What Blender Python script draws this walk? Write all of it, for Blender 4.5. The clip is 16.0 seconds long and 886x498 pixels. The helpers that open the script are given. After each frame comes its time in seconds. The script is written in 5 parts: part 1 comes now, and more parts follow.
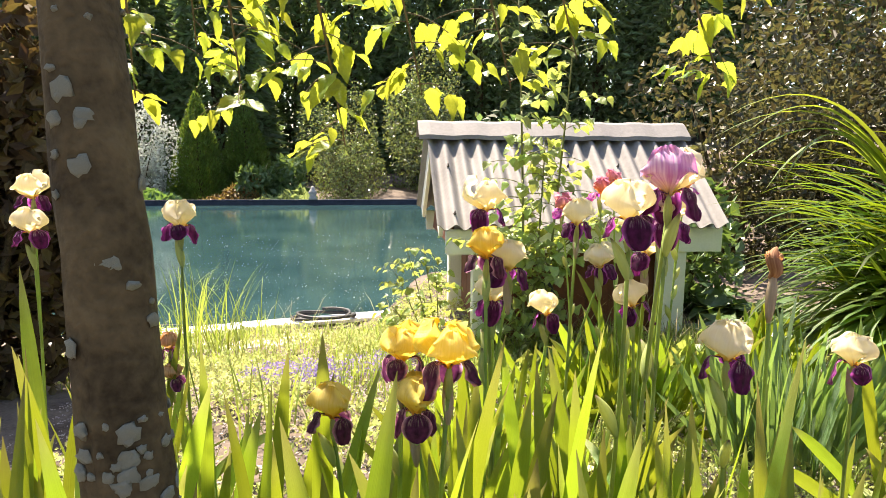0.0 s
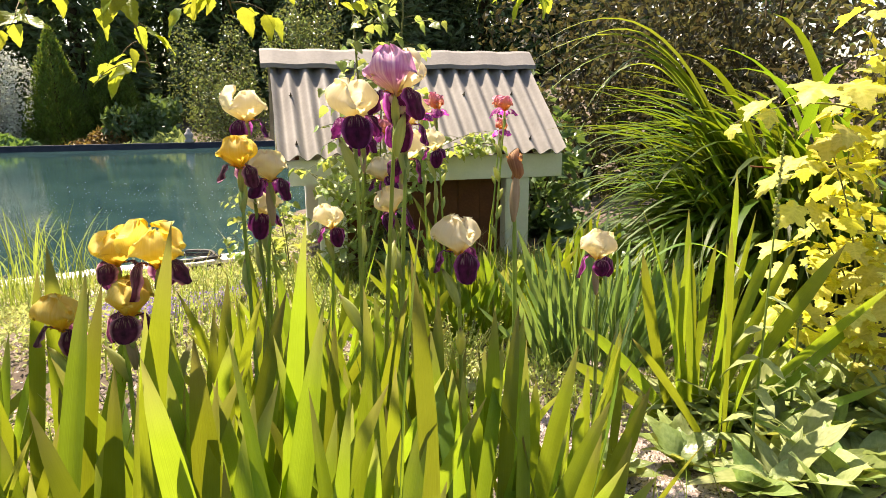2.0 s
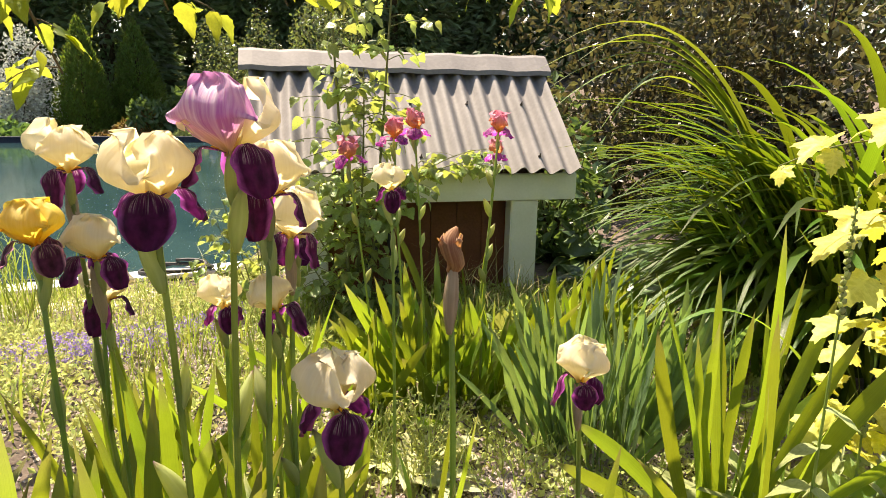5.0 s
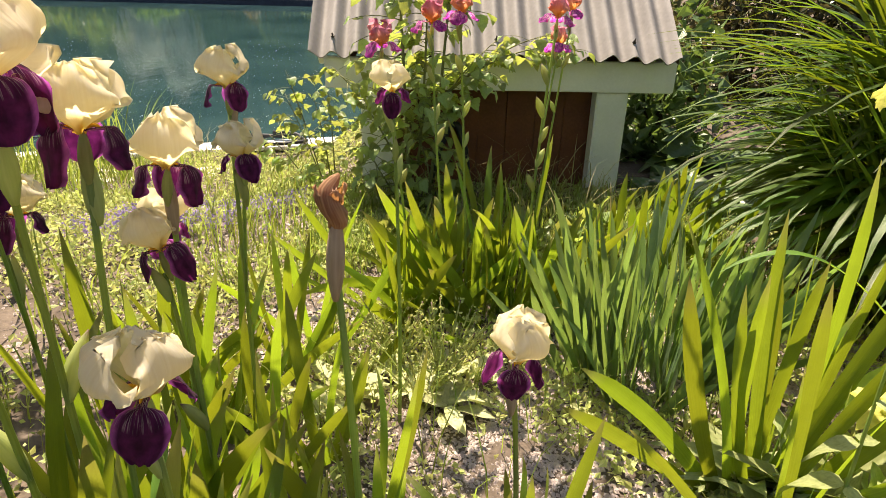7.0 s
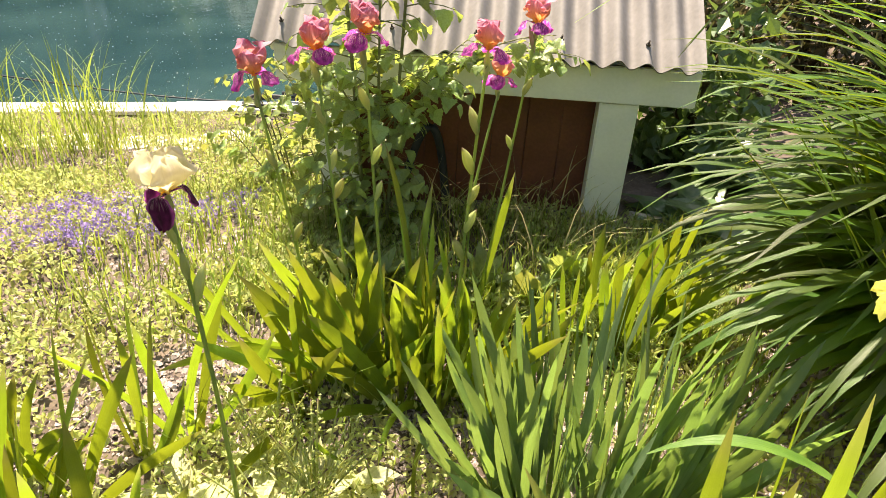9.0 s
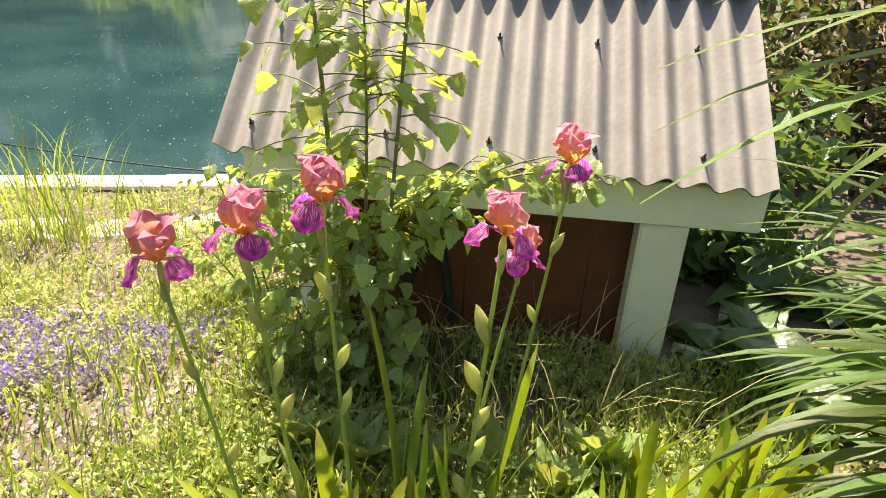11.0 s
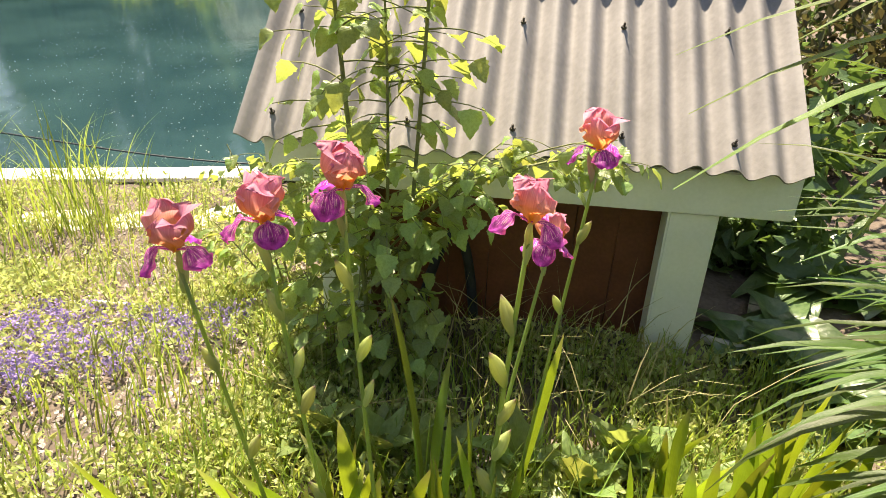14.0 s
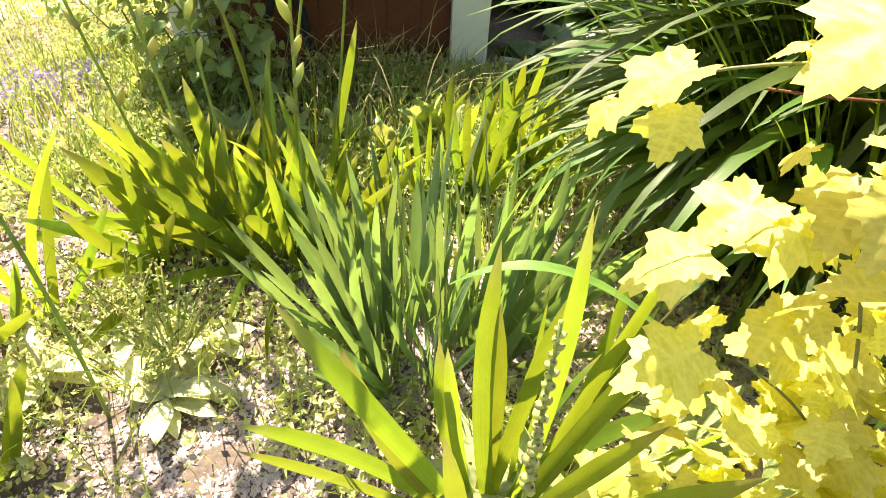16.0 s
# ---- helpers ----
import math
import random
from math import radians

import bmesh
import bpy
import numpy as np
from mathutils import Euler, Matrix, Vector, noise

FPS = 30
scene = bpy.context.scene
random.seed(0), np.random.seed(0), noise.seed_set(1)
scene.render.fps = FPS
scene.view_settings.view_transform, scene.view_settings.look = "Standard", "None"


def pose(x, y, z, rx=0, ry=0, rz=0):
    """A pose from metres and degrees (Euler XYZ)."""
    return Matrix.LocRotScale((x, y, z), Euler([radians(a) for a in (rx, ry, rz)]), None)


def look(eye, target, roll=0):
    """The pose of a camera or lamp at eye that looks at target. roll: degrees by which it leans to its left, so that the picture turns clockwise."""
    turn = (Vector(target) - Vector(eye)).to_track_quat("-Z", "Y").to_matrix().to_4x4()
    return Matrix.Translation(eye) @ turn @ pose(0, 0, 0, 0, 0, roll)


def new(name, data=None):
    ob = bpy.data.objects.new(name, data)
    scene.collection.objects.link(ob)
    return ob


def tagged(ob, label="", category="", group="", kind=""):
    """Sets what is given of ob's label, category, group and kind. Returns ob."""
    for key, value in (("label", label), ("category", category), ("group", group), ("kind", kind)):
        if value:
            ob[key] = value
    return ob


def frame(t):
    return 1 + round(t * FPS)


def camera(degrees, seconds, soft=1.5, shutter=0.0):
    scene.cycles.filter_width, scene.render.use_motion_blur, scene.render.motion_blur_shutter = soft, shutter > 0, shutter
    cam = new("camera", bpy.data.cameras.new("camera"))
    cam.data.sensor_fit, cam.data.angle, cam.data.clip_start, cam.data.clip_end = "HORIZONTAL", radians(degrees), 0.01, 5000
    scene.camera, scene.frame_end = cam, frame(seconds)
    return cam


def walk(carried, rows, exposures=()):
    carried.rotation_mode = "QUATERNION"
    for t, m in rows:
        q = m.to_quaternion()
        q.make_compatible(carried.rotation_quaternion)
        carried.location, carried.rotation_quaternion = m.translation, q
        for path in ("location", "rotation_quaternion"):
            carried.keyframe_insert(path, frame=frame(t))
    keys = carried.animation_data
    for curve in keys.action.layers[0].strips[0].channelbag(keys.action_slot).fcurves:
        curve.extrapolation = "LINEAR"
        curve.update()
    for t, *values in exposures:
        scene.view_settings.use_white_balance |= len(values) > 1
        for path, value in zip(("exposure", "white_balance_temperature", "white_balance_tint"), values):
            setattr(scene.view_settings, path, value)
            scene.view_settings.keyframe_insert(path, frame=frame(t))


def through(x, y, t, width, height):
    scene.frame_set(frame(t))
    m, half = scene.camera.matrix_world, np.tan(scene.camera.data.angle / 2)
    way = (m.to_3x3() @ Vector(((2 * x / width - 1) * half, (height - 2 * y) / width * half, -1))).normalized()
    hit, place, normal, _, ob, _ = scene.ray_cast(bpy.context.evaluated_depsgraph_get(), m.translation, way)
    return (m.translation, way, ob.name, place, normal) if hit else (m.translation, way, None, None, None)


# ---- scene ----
cam = camera(67.0, 16.0, 0.75)
PATH = [
    (0, (-1.167, -3.441, 1.229), (-0.939, -1.476, 0.939), 0.3),
    (0.5, (-1.109, -3.446, 1.226), (-0.795, -1.494, 0.924), -0.4),
    (1, (-1.035, -3.472, 1.22), (-0.658, -1.538, 0.876), -0.9),
    (1.5, (-0.982, -3.526, 1.202), (-0.531, -1.616, 0.813), -1.0),
    (2, (-0.901, -3.523, 1.166), (-0.383, -1.646, 0.706), -0.2),
    (2.5, (-0.804, -3.464, 1.156), (-0.282, -1.573, 0.771), -0.2),
    (3, (-0.727, -3.381, 1.143), (-0.203, -1.483, 0.793), 0.6),
    (3.2, (-0.689, -3.334, 1.151), (-0.182, -1.423, 0.846), 0.6),
    (5.3, (-0.604, -3.088, 1.232), (-0.189, -1.195, 0.738), 0.4),
    (5.5, (-0.597, -3.078, 1.225), (-0.21, -1.182, 0.718), -0.4),
    (6, (-0.567, -3.021, 1.225), (-0.217, -1.134, 0.663), 2.3),
    (6.5, (-0.463, -2.951, 1.243), (-0.21, -1.077, 0.592), 4.6),
    (7, (-0.322, -2.935, 1.269), (-0.251, -1.116, 0.44), 1.5),
    (7.5, (-0.23, -2.812, 1.281), (-0.17, -1.013, 0.409), 2.0),
    (8, (-0.086, -2.697, 1.316), (0.016, -0.949, 0.348), 2.5),
    (8.5, (-0.004, -2.563, 1.361), (0.011, -0.83, 0.363), 1.2),
    (9, (0.071, -2.379, 1.417), (-0.034, -0.65, 0.418), 3.1),
    (9.5, (0.111, -2.153, 1.426), (-0.007, -0.43, 0.418), 2.9),
    (10, (0.104, -1.979, 1.471), (0.015, -0.204, 0.555), 3.7),
    (10.2, (0.091, -1.931, 1.473), (-0.048, -0.141, 0.591), 3.5),
    (12.3, (0.016, -1.755, 1.445), (-0.144, 0.016, 0.529), 2.9),
    (12.5, (0.014, -1.753, 1.441), (-0.133, 0.017, 0.52), 3.2),
    (13, (0.02, -1.749, 1.441), (-0.136, 0.018, 0.517), 2.4),
    (13.5, (0.026, -1.753, 1.443), (-0.162, 0.012, 0.521), 1.7),
    (14, (0.042, -1.785, 1.453), (-0.176, -0.019, 0.539), 2.0),
    (14.5, (0.078, -1.87, 1.459), (-0.105, -0.088, 0.571), 2.9),
    (15, (0.137, -2.031, 1.438), (0.048, -0.26, 0.512), -0.6),
    (15.1, (0.157, -2.058, 1.437), (0.128, -0.304, 0.478), -0.9),
    (15.3, (0.197, -2.124, 1.404), (0.215, -0.406, 0.376), -0.3),
    (15.5, (0.23, -2.183, 1.394), (0.33, -0.534, 0.266), 0.5),
    (16, (0.292, -2.409, 1.425), (0.411, -0.916, 0.1), 3.4),
]
walk(cam, [(t, look(eye, target, roll)) for t, eye, target, roll in PATH], [(0, 1.85, 7400, 17), (0.5, 1.38, 7900, 17), (1.5, 1.42, 7900, 17), (3, 1.58, 7900, 17), (5.5, 1.38, 7900, 17), (6.5, 1.36, 7900, 17), (7, 1.26, 7900, 17), (8, 1.5, 7900, 17), (8.5, 1.6, 7900, 17), (10, 1.66, 7900, 14), (12.5, 1.6, 7900, 13), (14.6, 1.6, 7900, 13), (15.5, 1.88, 7800, 16), (16, 2.12, 7600, 17)])

# ---- world, sun, exposure ----
SUN_AZ, SUN_EL = 24.0, 60.5          # degrees left of the way ahead (+y), and above the horizon
world = bpy.data.worlds.new("world")
scene.world = world
world.use_nodes = True
wn = world.node_tree.nodes
sky = wn.new("ShaderNodeTexSky")
sky.sky_type, sky.sun_disc = "NISHITA", False
sky.sun_elevation, sky.sun_rotation = radians(SUN_EL), radians(-SUN_AZ)
wn["Background"].inputs["Strength"].default_value = 0.095
world.node_tree.links.new(sky.outputs[0], wn["Background"].inputs["Color"])
sun_data = bpy.data.lights.new("sun", "SUN")
sun_data.energy, sun_data.angle, sun_data.color = 4.9, radians(0.53), (1.0, 0.95, 0.84)
sun = new("sun", sun_data)
sd = Vector((-math.sin(radians(SUN_AZ)) * math.cos(radians(SUN_EL)), math.cos(radians(SUN_AZ)) * math.cos(radians(SUN_EL)), math.sin(radians(SUN_EL))))
sun.matrix_world = look(sd * 40, (0, 0, 0))

# ---- materials ----
MATS = {}


def rgb(c):
    return (c[0], c[1], c[2], 1)


def surface(name, c1, c2, rough=0.8, metal=0.0, scale=8.0, fine=90.0, bump=0.3, spec=0.4, rand=0.0, coords="Object"):
    """Two-scale mottled surface with a fine bump."""
    m = bpy.data.materials.new(name)
    m.use_nodes = True
    n, l = m.node_tree.nodes, m.node_tree.links
    b = n["Principled BSDF"]
    tc = n.new("ShaderNodeTexCoord")
    n1, n2 = n.new("ShaderNodeTexNoise"), n.new("ShaderNodeTexNoise")
    n1.inputs["Scale"].default_value, n1.inputs["Detail"].default_value = scale, 6
    n2.inputs["Scale"].default_value, n2.inputs["Detail"].default_value = fine, 4
    for t in (n1, n2):
        l.new(tc.outputs[coords], t.inputs["Vector"])
    mix = n.new("ShaderNodeMath")
    mix.operation = "MULTIPLY_ADD"
    l.new(n1.outputs[0], mix.inputs[0])
    mix.inputs[1].default_value = 0.65
    half = n.new("ShaderNodeMath")
    half.operation = "MULTIPLY"
    half.inputs[1].default_value = 0.35
    l.new(n2.outputs[0], half.inputs[0])
    l.new(half.outputs[0], mix.inputs[2])
    ramp = n.new("ShaderNodeValToRGB")
    ramp.color_ramp.elements[0].position, ramp.color_ramp.elements[0].color = 0.34, rgb(c1)
    ramp.color_ramp.elements[1].position, ramp.color_ramp.elements[1].color = 0.66, rgb(c2)
    l.new(mix.outputs[0], ramp.inputs[0])
    out = ramp.outputs[0]
    if rand:
        out = vary(n, l, out, rand)
    l.new(out, b.inputs["Base Color"])
    b.inputs["Roughness"].default_value, b.inputs["Metallic"].default_value = rough, metal
    b.inputs["Specular IOR Level"].default_value = spec
    bm = n.new("ShaderNodeBump")
    bm.inputs["Strength"].default_value, bm.inputs["Distance"].default_value = bump, 0.01
    l.new(mix.outputs[0], bm.inputs["Height"])
    l.new(bm.outputs[0], b.inputs["Normal"])
    MATS[name] = m
    return m


def vary(n, l, out, amount, island=False):
    """Lighter and darker from piece to piece."""
    info = n.new("ShaderNodeNewGeometry" if island else "ShaderNodeObjectInfo")
    mr = n.new("ShaderNodeMapRange")
    mr.inputs["To Min"].default_value, mr.inputs["To Max"].default_value = 1 - amount, 1 + amount
    l.new(info.outputs["Random Per Island" if island else "Random"], mr.inputs["Value"])
    hsv = n.new("ShaderNodeHueSaturation")
    l.new(out, hsv.inputs["Color"])
    l.new(mr.outputs[0], hsv.inputs["Value"])
    hue = n.new("ShaderNodeMapRange")
    hue.inputs["To Min"].default_value, hue.inputs["To Max"].default_value = 0.5 - amount * 0.06, 0.5 + amount * 0.06
    l.new(info.outputs["Random Per Island" if island else "Random"], hue.inputs["Value"])
    l.new(hue.outputs[0], hsv.inputs["Hue"])
    return hsv.outputs[0]


def leafy(name, c1, c2, through, share=0.45, rough=0.45, veins=30.0, vein_depth=0.25, rand=0.25, island=False, base=None, tip=None, spec=0.4, kind="blade", base_at=0.28):
    """A thin leaf or petal: reflects c1 to c2 and lets light of colour `through` pass. The UV map runs across (u) and along (v) it."""
    m = bpy.data.materials.new(name)
    m.use_nodes = True
    n, l = m.node_tree.nodes, m.node_tree.links
    b = n["Principled BSDF"]
    uv = n.new("ShaderNodeUVMap")
    sep = n.new("ShaderNodeSeparateXYZ")
    l.new(uv.outputs[0], sep.inputs[0])
    if kind == "blade":                      # lines along the blade
        mp = n.new("ShaderNodeMapping")
        mp.inputs["Scale"].default_value = (veins, 1.2, 1)
    else:                                    # side veins of a broad leaf
        mp = n.new("ShaderNodeMapping")
        mp.inputs["Scale"].default_value = (veins * 0.25, veins * 0.4, 1)
    l.new(uv.outputs[0], mp.inputs[0])
    noi = n.new("ShaderNodeTexNoise")
    noi.inputs["Scale"].default_value, noi.inputs["Detail"].default_value = 1.0, 4
    l.new(mp.outputs[0], noi.inputs["Vector"])
    tc = n.new("ShaderNodeTexCoord")
    big = n.new("ShaderNodeTexNoise")
    big.inputs["Scale"].default_value, big.inputs["Detail"].default_value = 14.0, 3
    l.new(tc.outputs["Object"], big.inputs["Vector"])
    av = n.new("ShaderNodeMath")
    av.operation = "MULTIPLY_ADD"
    l.new(noi.outputs[0], av.inputs[0])
    av.inputs[1].default_value = 0.6
    mu = n.new("ShaderNodeMath")
    mu.operation = "MULTIPLY"
    mu.inputs[1].default_value = 0.4
    l.new(big.outputs[0], mu.inputs[0])
    l.new(mu.outputs[0], av.inputs[2])
    if kind == "broad":                      # midrib and slanting side veins
        def calc(op, a, b):
            q = n.new("ShaderNodeMath")
            q.operation = op
            for i, v in enumerate((a, b)):
                if isinstance(v, (int, float)):
                    q.inputs[i].default_value = v
                else:
                    l.new(v, q.inputs[i])
            return q.outputs[0]
        side = calc("ABSOLUTE", calc("SUBTRACT", sep.outputs[0], 0.5), 0)
        wave = calc("SINE", calc("MULTIPLY", calc("SUBTRACT", sep.outputs[1], calc("MULTIPLY", side, 0.7)), 44.0), 0)
        rib = calc("LESS_THAN", side, 0.018)
        thin = calc("MULTIPLY", calc("GREATER_THAN", wave, 0.9), 0.8)
        veinmap = calc("MAXIMUM", rib, thin)
        shade = calc("ADD", av.outputs[0], calc("MULTIPLY", veinmap, 0.10))
        relief = calc("ADD", calc("MULTIPLY", wave, -0.12), noi.outputs[0])
    else:
        shade, relief = av.outputs[0], noi.outputs[0]
    ramp = n.new("ShaderNodeValToRGB")
    e = ramp.color_ramp.elements
    e[0].position, e[0].color, e[1].position, e[1].color = 0.40, rgb(c1), 0.60, rgb(c2)
    l.new(shade, ramp.inputs[0])
    out, tout = ramp.outputs[0], None
    tr = n.new("ShaderNodeBsdfTranslucent")
    tcol = n.new("ShaderNodeMix")
    tcol.data_type = "RGBA"
    tcol.inputs[6].default_value = rgb([v * (1 - vein_depth) for v in through])
    tcol.inputs[7].default_value = rgb(through)
    l.new(shade, tcol.inputs[0])
    tout = tcol.outputs[2]
    for colour, lo, hi in ((base, base_at, 0.02), (tip, 0.86, 1.0)):
        if colour:
            mr = n.new("ShaderNodeMapRange")
            mr.inputs["From Min"].default_value, mr.inputs["From Max"].default_value = lo, hi
            l.new(sep.outputs[1], mr.inputs["Value"])
            res = []
            for o in (out, tout):
                mx = n.new("ShaderNodeMix")
                mx.data_type = "RGBA"
                l.new(mr.outputs[0], mx.inputs[0])
                l.new(o, mx.inputs[6])
                mx.inputs[7].default_value = rgb(colour)
                res.append(mx.outputs[2])
            out, tout = res
    if rand:
        out, tout = vary(n, l, out, rand, island), vary(n, l, tout, rand, island)
    l.new(out, b.inputs["Base Color"])
    l.new(tout, tr.inputs["Color"])
    b.inputs["Roughness"].default_value, b.inputs["Specular IOR Level"].default_value = rough, spec
    bm = n.new("ShaderNodeBump")
    bm.inputs["Strength"].default_value, bm.inputs["Distance"].default_value = 0.35, 0.004
    l.new(relief, bm.inputs["Height"])
    l.new(bm.outputs[0], b.inputs["Normal"])
    ms = n.new("ShaderNodeMixShader")
    ms.inputs[0].default_value = share
    l.new(b.outputs[0], ms.inputs[1])
    l.new(tr.outputs[0], ms.inputs[2])
    l.new(ms.outputs[0], n["Material Output"].inputs["Surface"])
    MATS[name] = m
    return m


def fall_petal(name, dark, edge, vein, vein_reach=0.45, share=0.35, lines=26):
    """A velvety fall: dark blade, pale veins spreading from its throat, paler margin."""
    m = bpy.data.materials.new(name)
    m.use_nodes = True
    n, l = m.node_tree.nodes, m.node_tree.links
    b = n["Principled BSDF"]
    uv = n.new("ShaderNodeUVMap")
    sep = n.new("ShaderNodeSeparateXYZ")
    l.new(uv.outputs[0], sep.inputs[0])
    mp = n.new("ShaderNodeMapping")
    mp.inputs["Scale"].default_value = (lines, 3.0, 1)
    l.new(uv.outputs[0], mp.inputs[0])
    noi = n.new("ShaderNodeTexNoise")
    noi.inputs["Scale"].default_value, noi.inputs["Detail"].default_value = 1.0, 2
    l.new(mp.outputs[0], noi.inputs["Vector"])
    line = n.new("ShaderNodeMapRange")
    line.inputs["From Min"].default_value, line.inputs["From Max"].default_value = 0.55, 0.66
    l.new(noi.outputs[0], line.inputs["Value"])
    reach = n.new("ShaderNodeMapRange")
    reach.inputs["From Min"].default_value, reach.inputs["From Max"].default_value = vein_reach, vein_reach * 0.25
    l.new(sep.outputs[1], reach.inputs["Value"])
    both = n.new("ShaderNodeMath")
    both.operation = "MULTIPLY"
    l.new(line.outputs[0], both.inputs[0])
    l.new(reach.outputs[0], both.inputs[1])
    off = n.new("ShaderNodeMath")
    off.operation = "SUBTRACT"
    l.new(sep.outputs[0], off.inputs[0])
    off.inputs[1].default_value = 0.5
    ab = n.new("ShaderNodeMath")
    ab.operation = "ABSOLUTE"
    l.new(off.outputs[0], ab.inputs[0])
    rim = n.new("ShaderNodeMapRange")
    rim.inputs["From Min"].default_value, rim.inputs["From Max"].default_value = 0.36, 0.5
    l.new(ab.outputs[0], rim.inputs["Value"])
    m1, m2 = n.new("ShaderNodeMix"), n.new("ShaderNodeMix")
    m1.data_type = m2.data_type = "RGBA"
    l.new(rim.outputs[0], m1.inputs[0])
    m1.inputs[6].default_value, m1.inputs[7].default_value = rgb(dark), rgb(edge)
    l.new(both.outputs[0], m2.inputs[0])
    l.new(m1.outputs[2], m2.inputs[6])
    m2.inputs[7].default_value = rgb(vein)
    blot = n.new("ShaderNodeTexNoise")
    blot.inputs["Scale"].default_value, blot.inputs["Detail"].default_value = 5.0, 5
    l.new(uv.outputs[0], blot.inputs["Vector"])
    shade = n.new("ShaderNodeMapRange")
    shade.inputs["From Min"].default_value, shade.inputs["From Max"].default_value = 0.3, 0.7
    shade.inputs["To Min"].default_value, shade.inputs["To Max"].default_value = 0.45, 1.6
    l.new(blot.outputs[0], shade.inputs["Value"])
    velvet = n.new("ShaderNodeHueSaturation")
    l.new(shade.outputs[0], velvet.inputs["Value"])
    l.new(m2.outputs[2], velvet.inputs["Color"])
    out = vary(n, l, velvet.outputs[0], 0.25)
    l.new(out, b.inputs["Base Color"])
    b.inputs["Roughness"].default_value = 0.6
    b.inputs["Specular IOR Level"].default_value = 0.15
    b.inputs["Sheen Weight"].default_value = 0.06
    tr = n.new("ShaderNodeBsdfTranslucent")
    sat = n.new("ShaderNodeHueSaturation")
    sat.inputs["Value"].default_value = 3.0
    l.new(out, sat.inputs["Color"])
    l.new(sat.outputs[0], tr.inputs["Color"])
    ms = n.new("ShaderNodeMixShader")
    ms.inputs[0].default_value = share
    l.new(b.outputs[0], ms.inputs[1])
    l.new(tr.outputs[0], ms.inputs[2])
    l.new(ms.outputs[0], n["Material Output"].inputs["Surface"])
    MATS[name] = m
    return m


IRIS_LEAF = leafy("iris_leaf", (0.068, 0.148, 0.022), (0.14, 0.245, 0.045), (0.46, 0.58, 0.035), 0.50, 0.40, 34, 0.5, 0.32, tip=(0.30, 0.28, 0.08))
BLUE_LEAF = leafy("blue_iris_leaf", (0.115, 0.195, 0.105), (0.19, 0.285, 0.165), (0.32, 0.48, 0.09), 0.45, 0.42, 22, 0.3, 0.2)
# dark green daylily leaf, lowered further for the shade between the leaves
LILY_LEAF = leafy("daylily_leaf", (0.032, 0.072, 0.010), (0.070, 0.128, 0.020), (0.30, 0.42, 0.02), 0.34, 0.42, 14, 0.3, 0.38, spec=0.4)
# the daylily leaf again, its green lightened to stand in for sunlight
LIT_STRAP_LEAF = leafy("strap_leaf", (0.075, 0.145, 0.028), (0.14, 0.225, 0.05), (0.42, 0.54, 0.04), 0.44, 0.40, 14, 0.3, 0.35, spec=0.4)
GRASS_LEAF = leafy("grass_leaf", (0.12, 0.20, 0.03), (0.24, 0.32, 0.07), (0.40, 0.48, 0.07), 0.45, 0.5, 8, 0.2, 0.35, island=True)
SAPLING_LEAF = leafy("aspen_leaf", (0.16, 0.25, 0.08), (0.27, 0.37, 0.14), (0.58, 0.66, 0.13), 0.46, 0.35, 22, 0.35, 0.3, kind="broad", spec=0.5)
CHERRY_LEAF = leafy("tree_leaf", (0.10, 0.19, 0.03), (0.15, 0.26, 0.04), (0.58, 0.63, 0.06), 0.55, 0.4, 26, 0.35, 0.22, kind="broad")
HOP_LEAF = leafy("hop_leaf", (0.54, 0.54, 0.10), (0.72, 0.70, 0.18), (0.88, 0.83, 0.09), 0.45, 0.5, 30, 0.3, 0.18, kind="broad")
WEED_LEAF = leafy("weed_leaf", (0.27, 0.33, 0.10), (0.54, 0.58, 0.27), (0.68, 0.72, 0.24), 0.42, 0.5, 10, 0.2, 0.35, island=True)
GREY_LEAF = leafy("soft_grey_leaf", (0.26, 0.33, 0.12), (0.40, 0.46, 0.20), (0.42, 0.50, 0.16), 0.35, 0.6, 22, 0.25, 0.2, kind="broad")
SPOON_LEAF = leafy("spoon_leaf", (0.48, 0.51, 0.24), (0.68, 0.70, 0.38), (0.70, 0.72, 0.32), 0.4, 0.5, 22, 0.25, 0.2, kind="broad")
HOSTA_LEAF = leafy("hosta_leaf", (0.08, 0.15, 0.06), (0.14, 0.22, 0.09), (0.22, 0.34, 0.06), 0.3, 0.3, 22, 0.3, 0.25, kind="broad", spec=0.6)
DARK_FOLIAGE = leafy("conifer_needles", (0.072, 0.115, 0.055), (0.15, 0.205, 0.095), (0.22, 0.32, 0.08), 0.4, 0.55, 6, 0.3, 0.4, island=True)
THUJA_FOLIAGE = leafy("thuja_sprays", (0.06, 0.12, 0.022), (0.14, 0.21, 0.05), (0.28, 0.40, 0.04), 0.35, 0.55, 6, 0.3, 0.35, island=True)
SHRUB_FOLIAGE = leafy("shrub_leaves", (0.06, 0.12, 0.03), (0.12, 0.19, 0.05), (0.34, 0.46, 0.05), 0.45, 0.35, 8, 0.3, 0.4, island=True, spec=0.6)
GLOSSY_FOLIAGE = leafy("glossy_leaves", (0.07, 0.10, 0.045), (0.17, 0.20, 0.10), (0.30, 0.36, 0.08), 0.35, 0.25, 8, 0.3, 0.5, island=True, spec=0.9)
PALE_FOLIAGE = leafy("variegated_leaves", (0.52, 0.56, 0.50), (0.76, 0.78, 0.72), (0.6, 0.62, 0.5), 0.3, 0.5, 8, 0.2, 0.3, island=True)
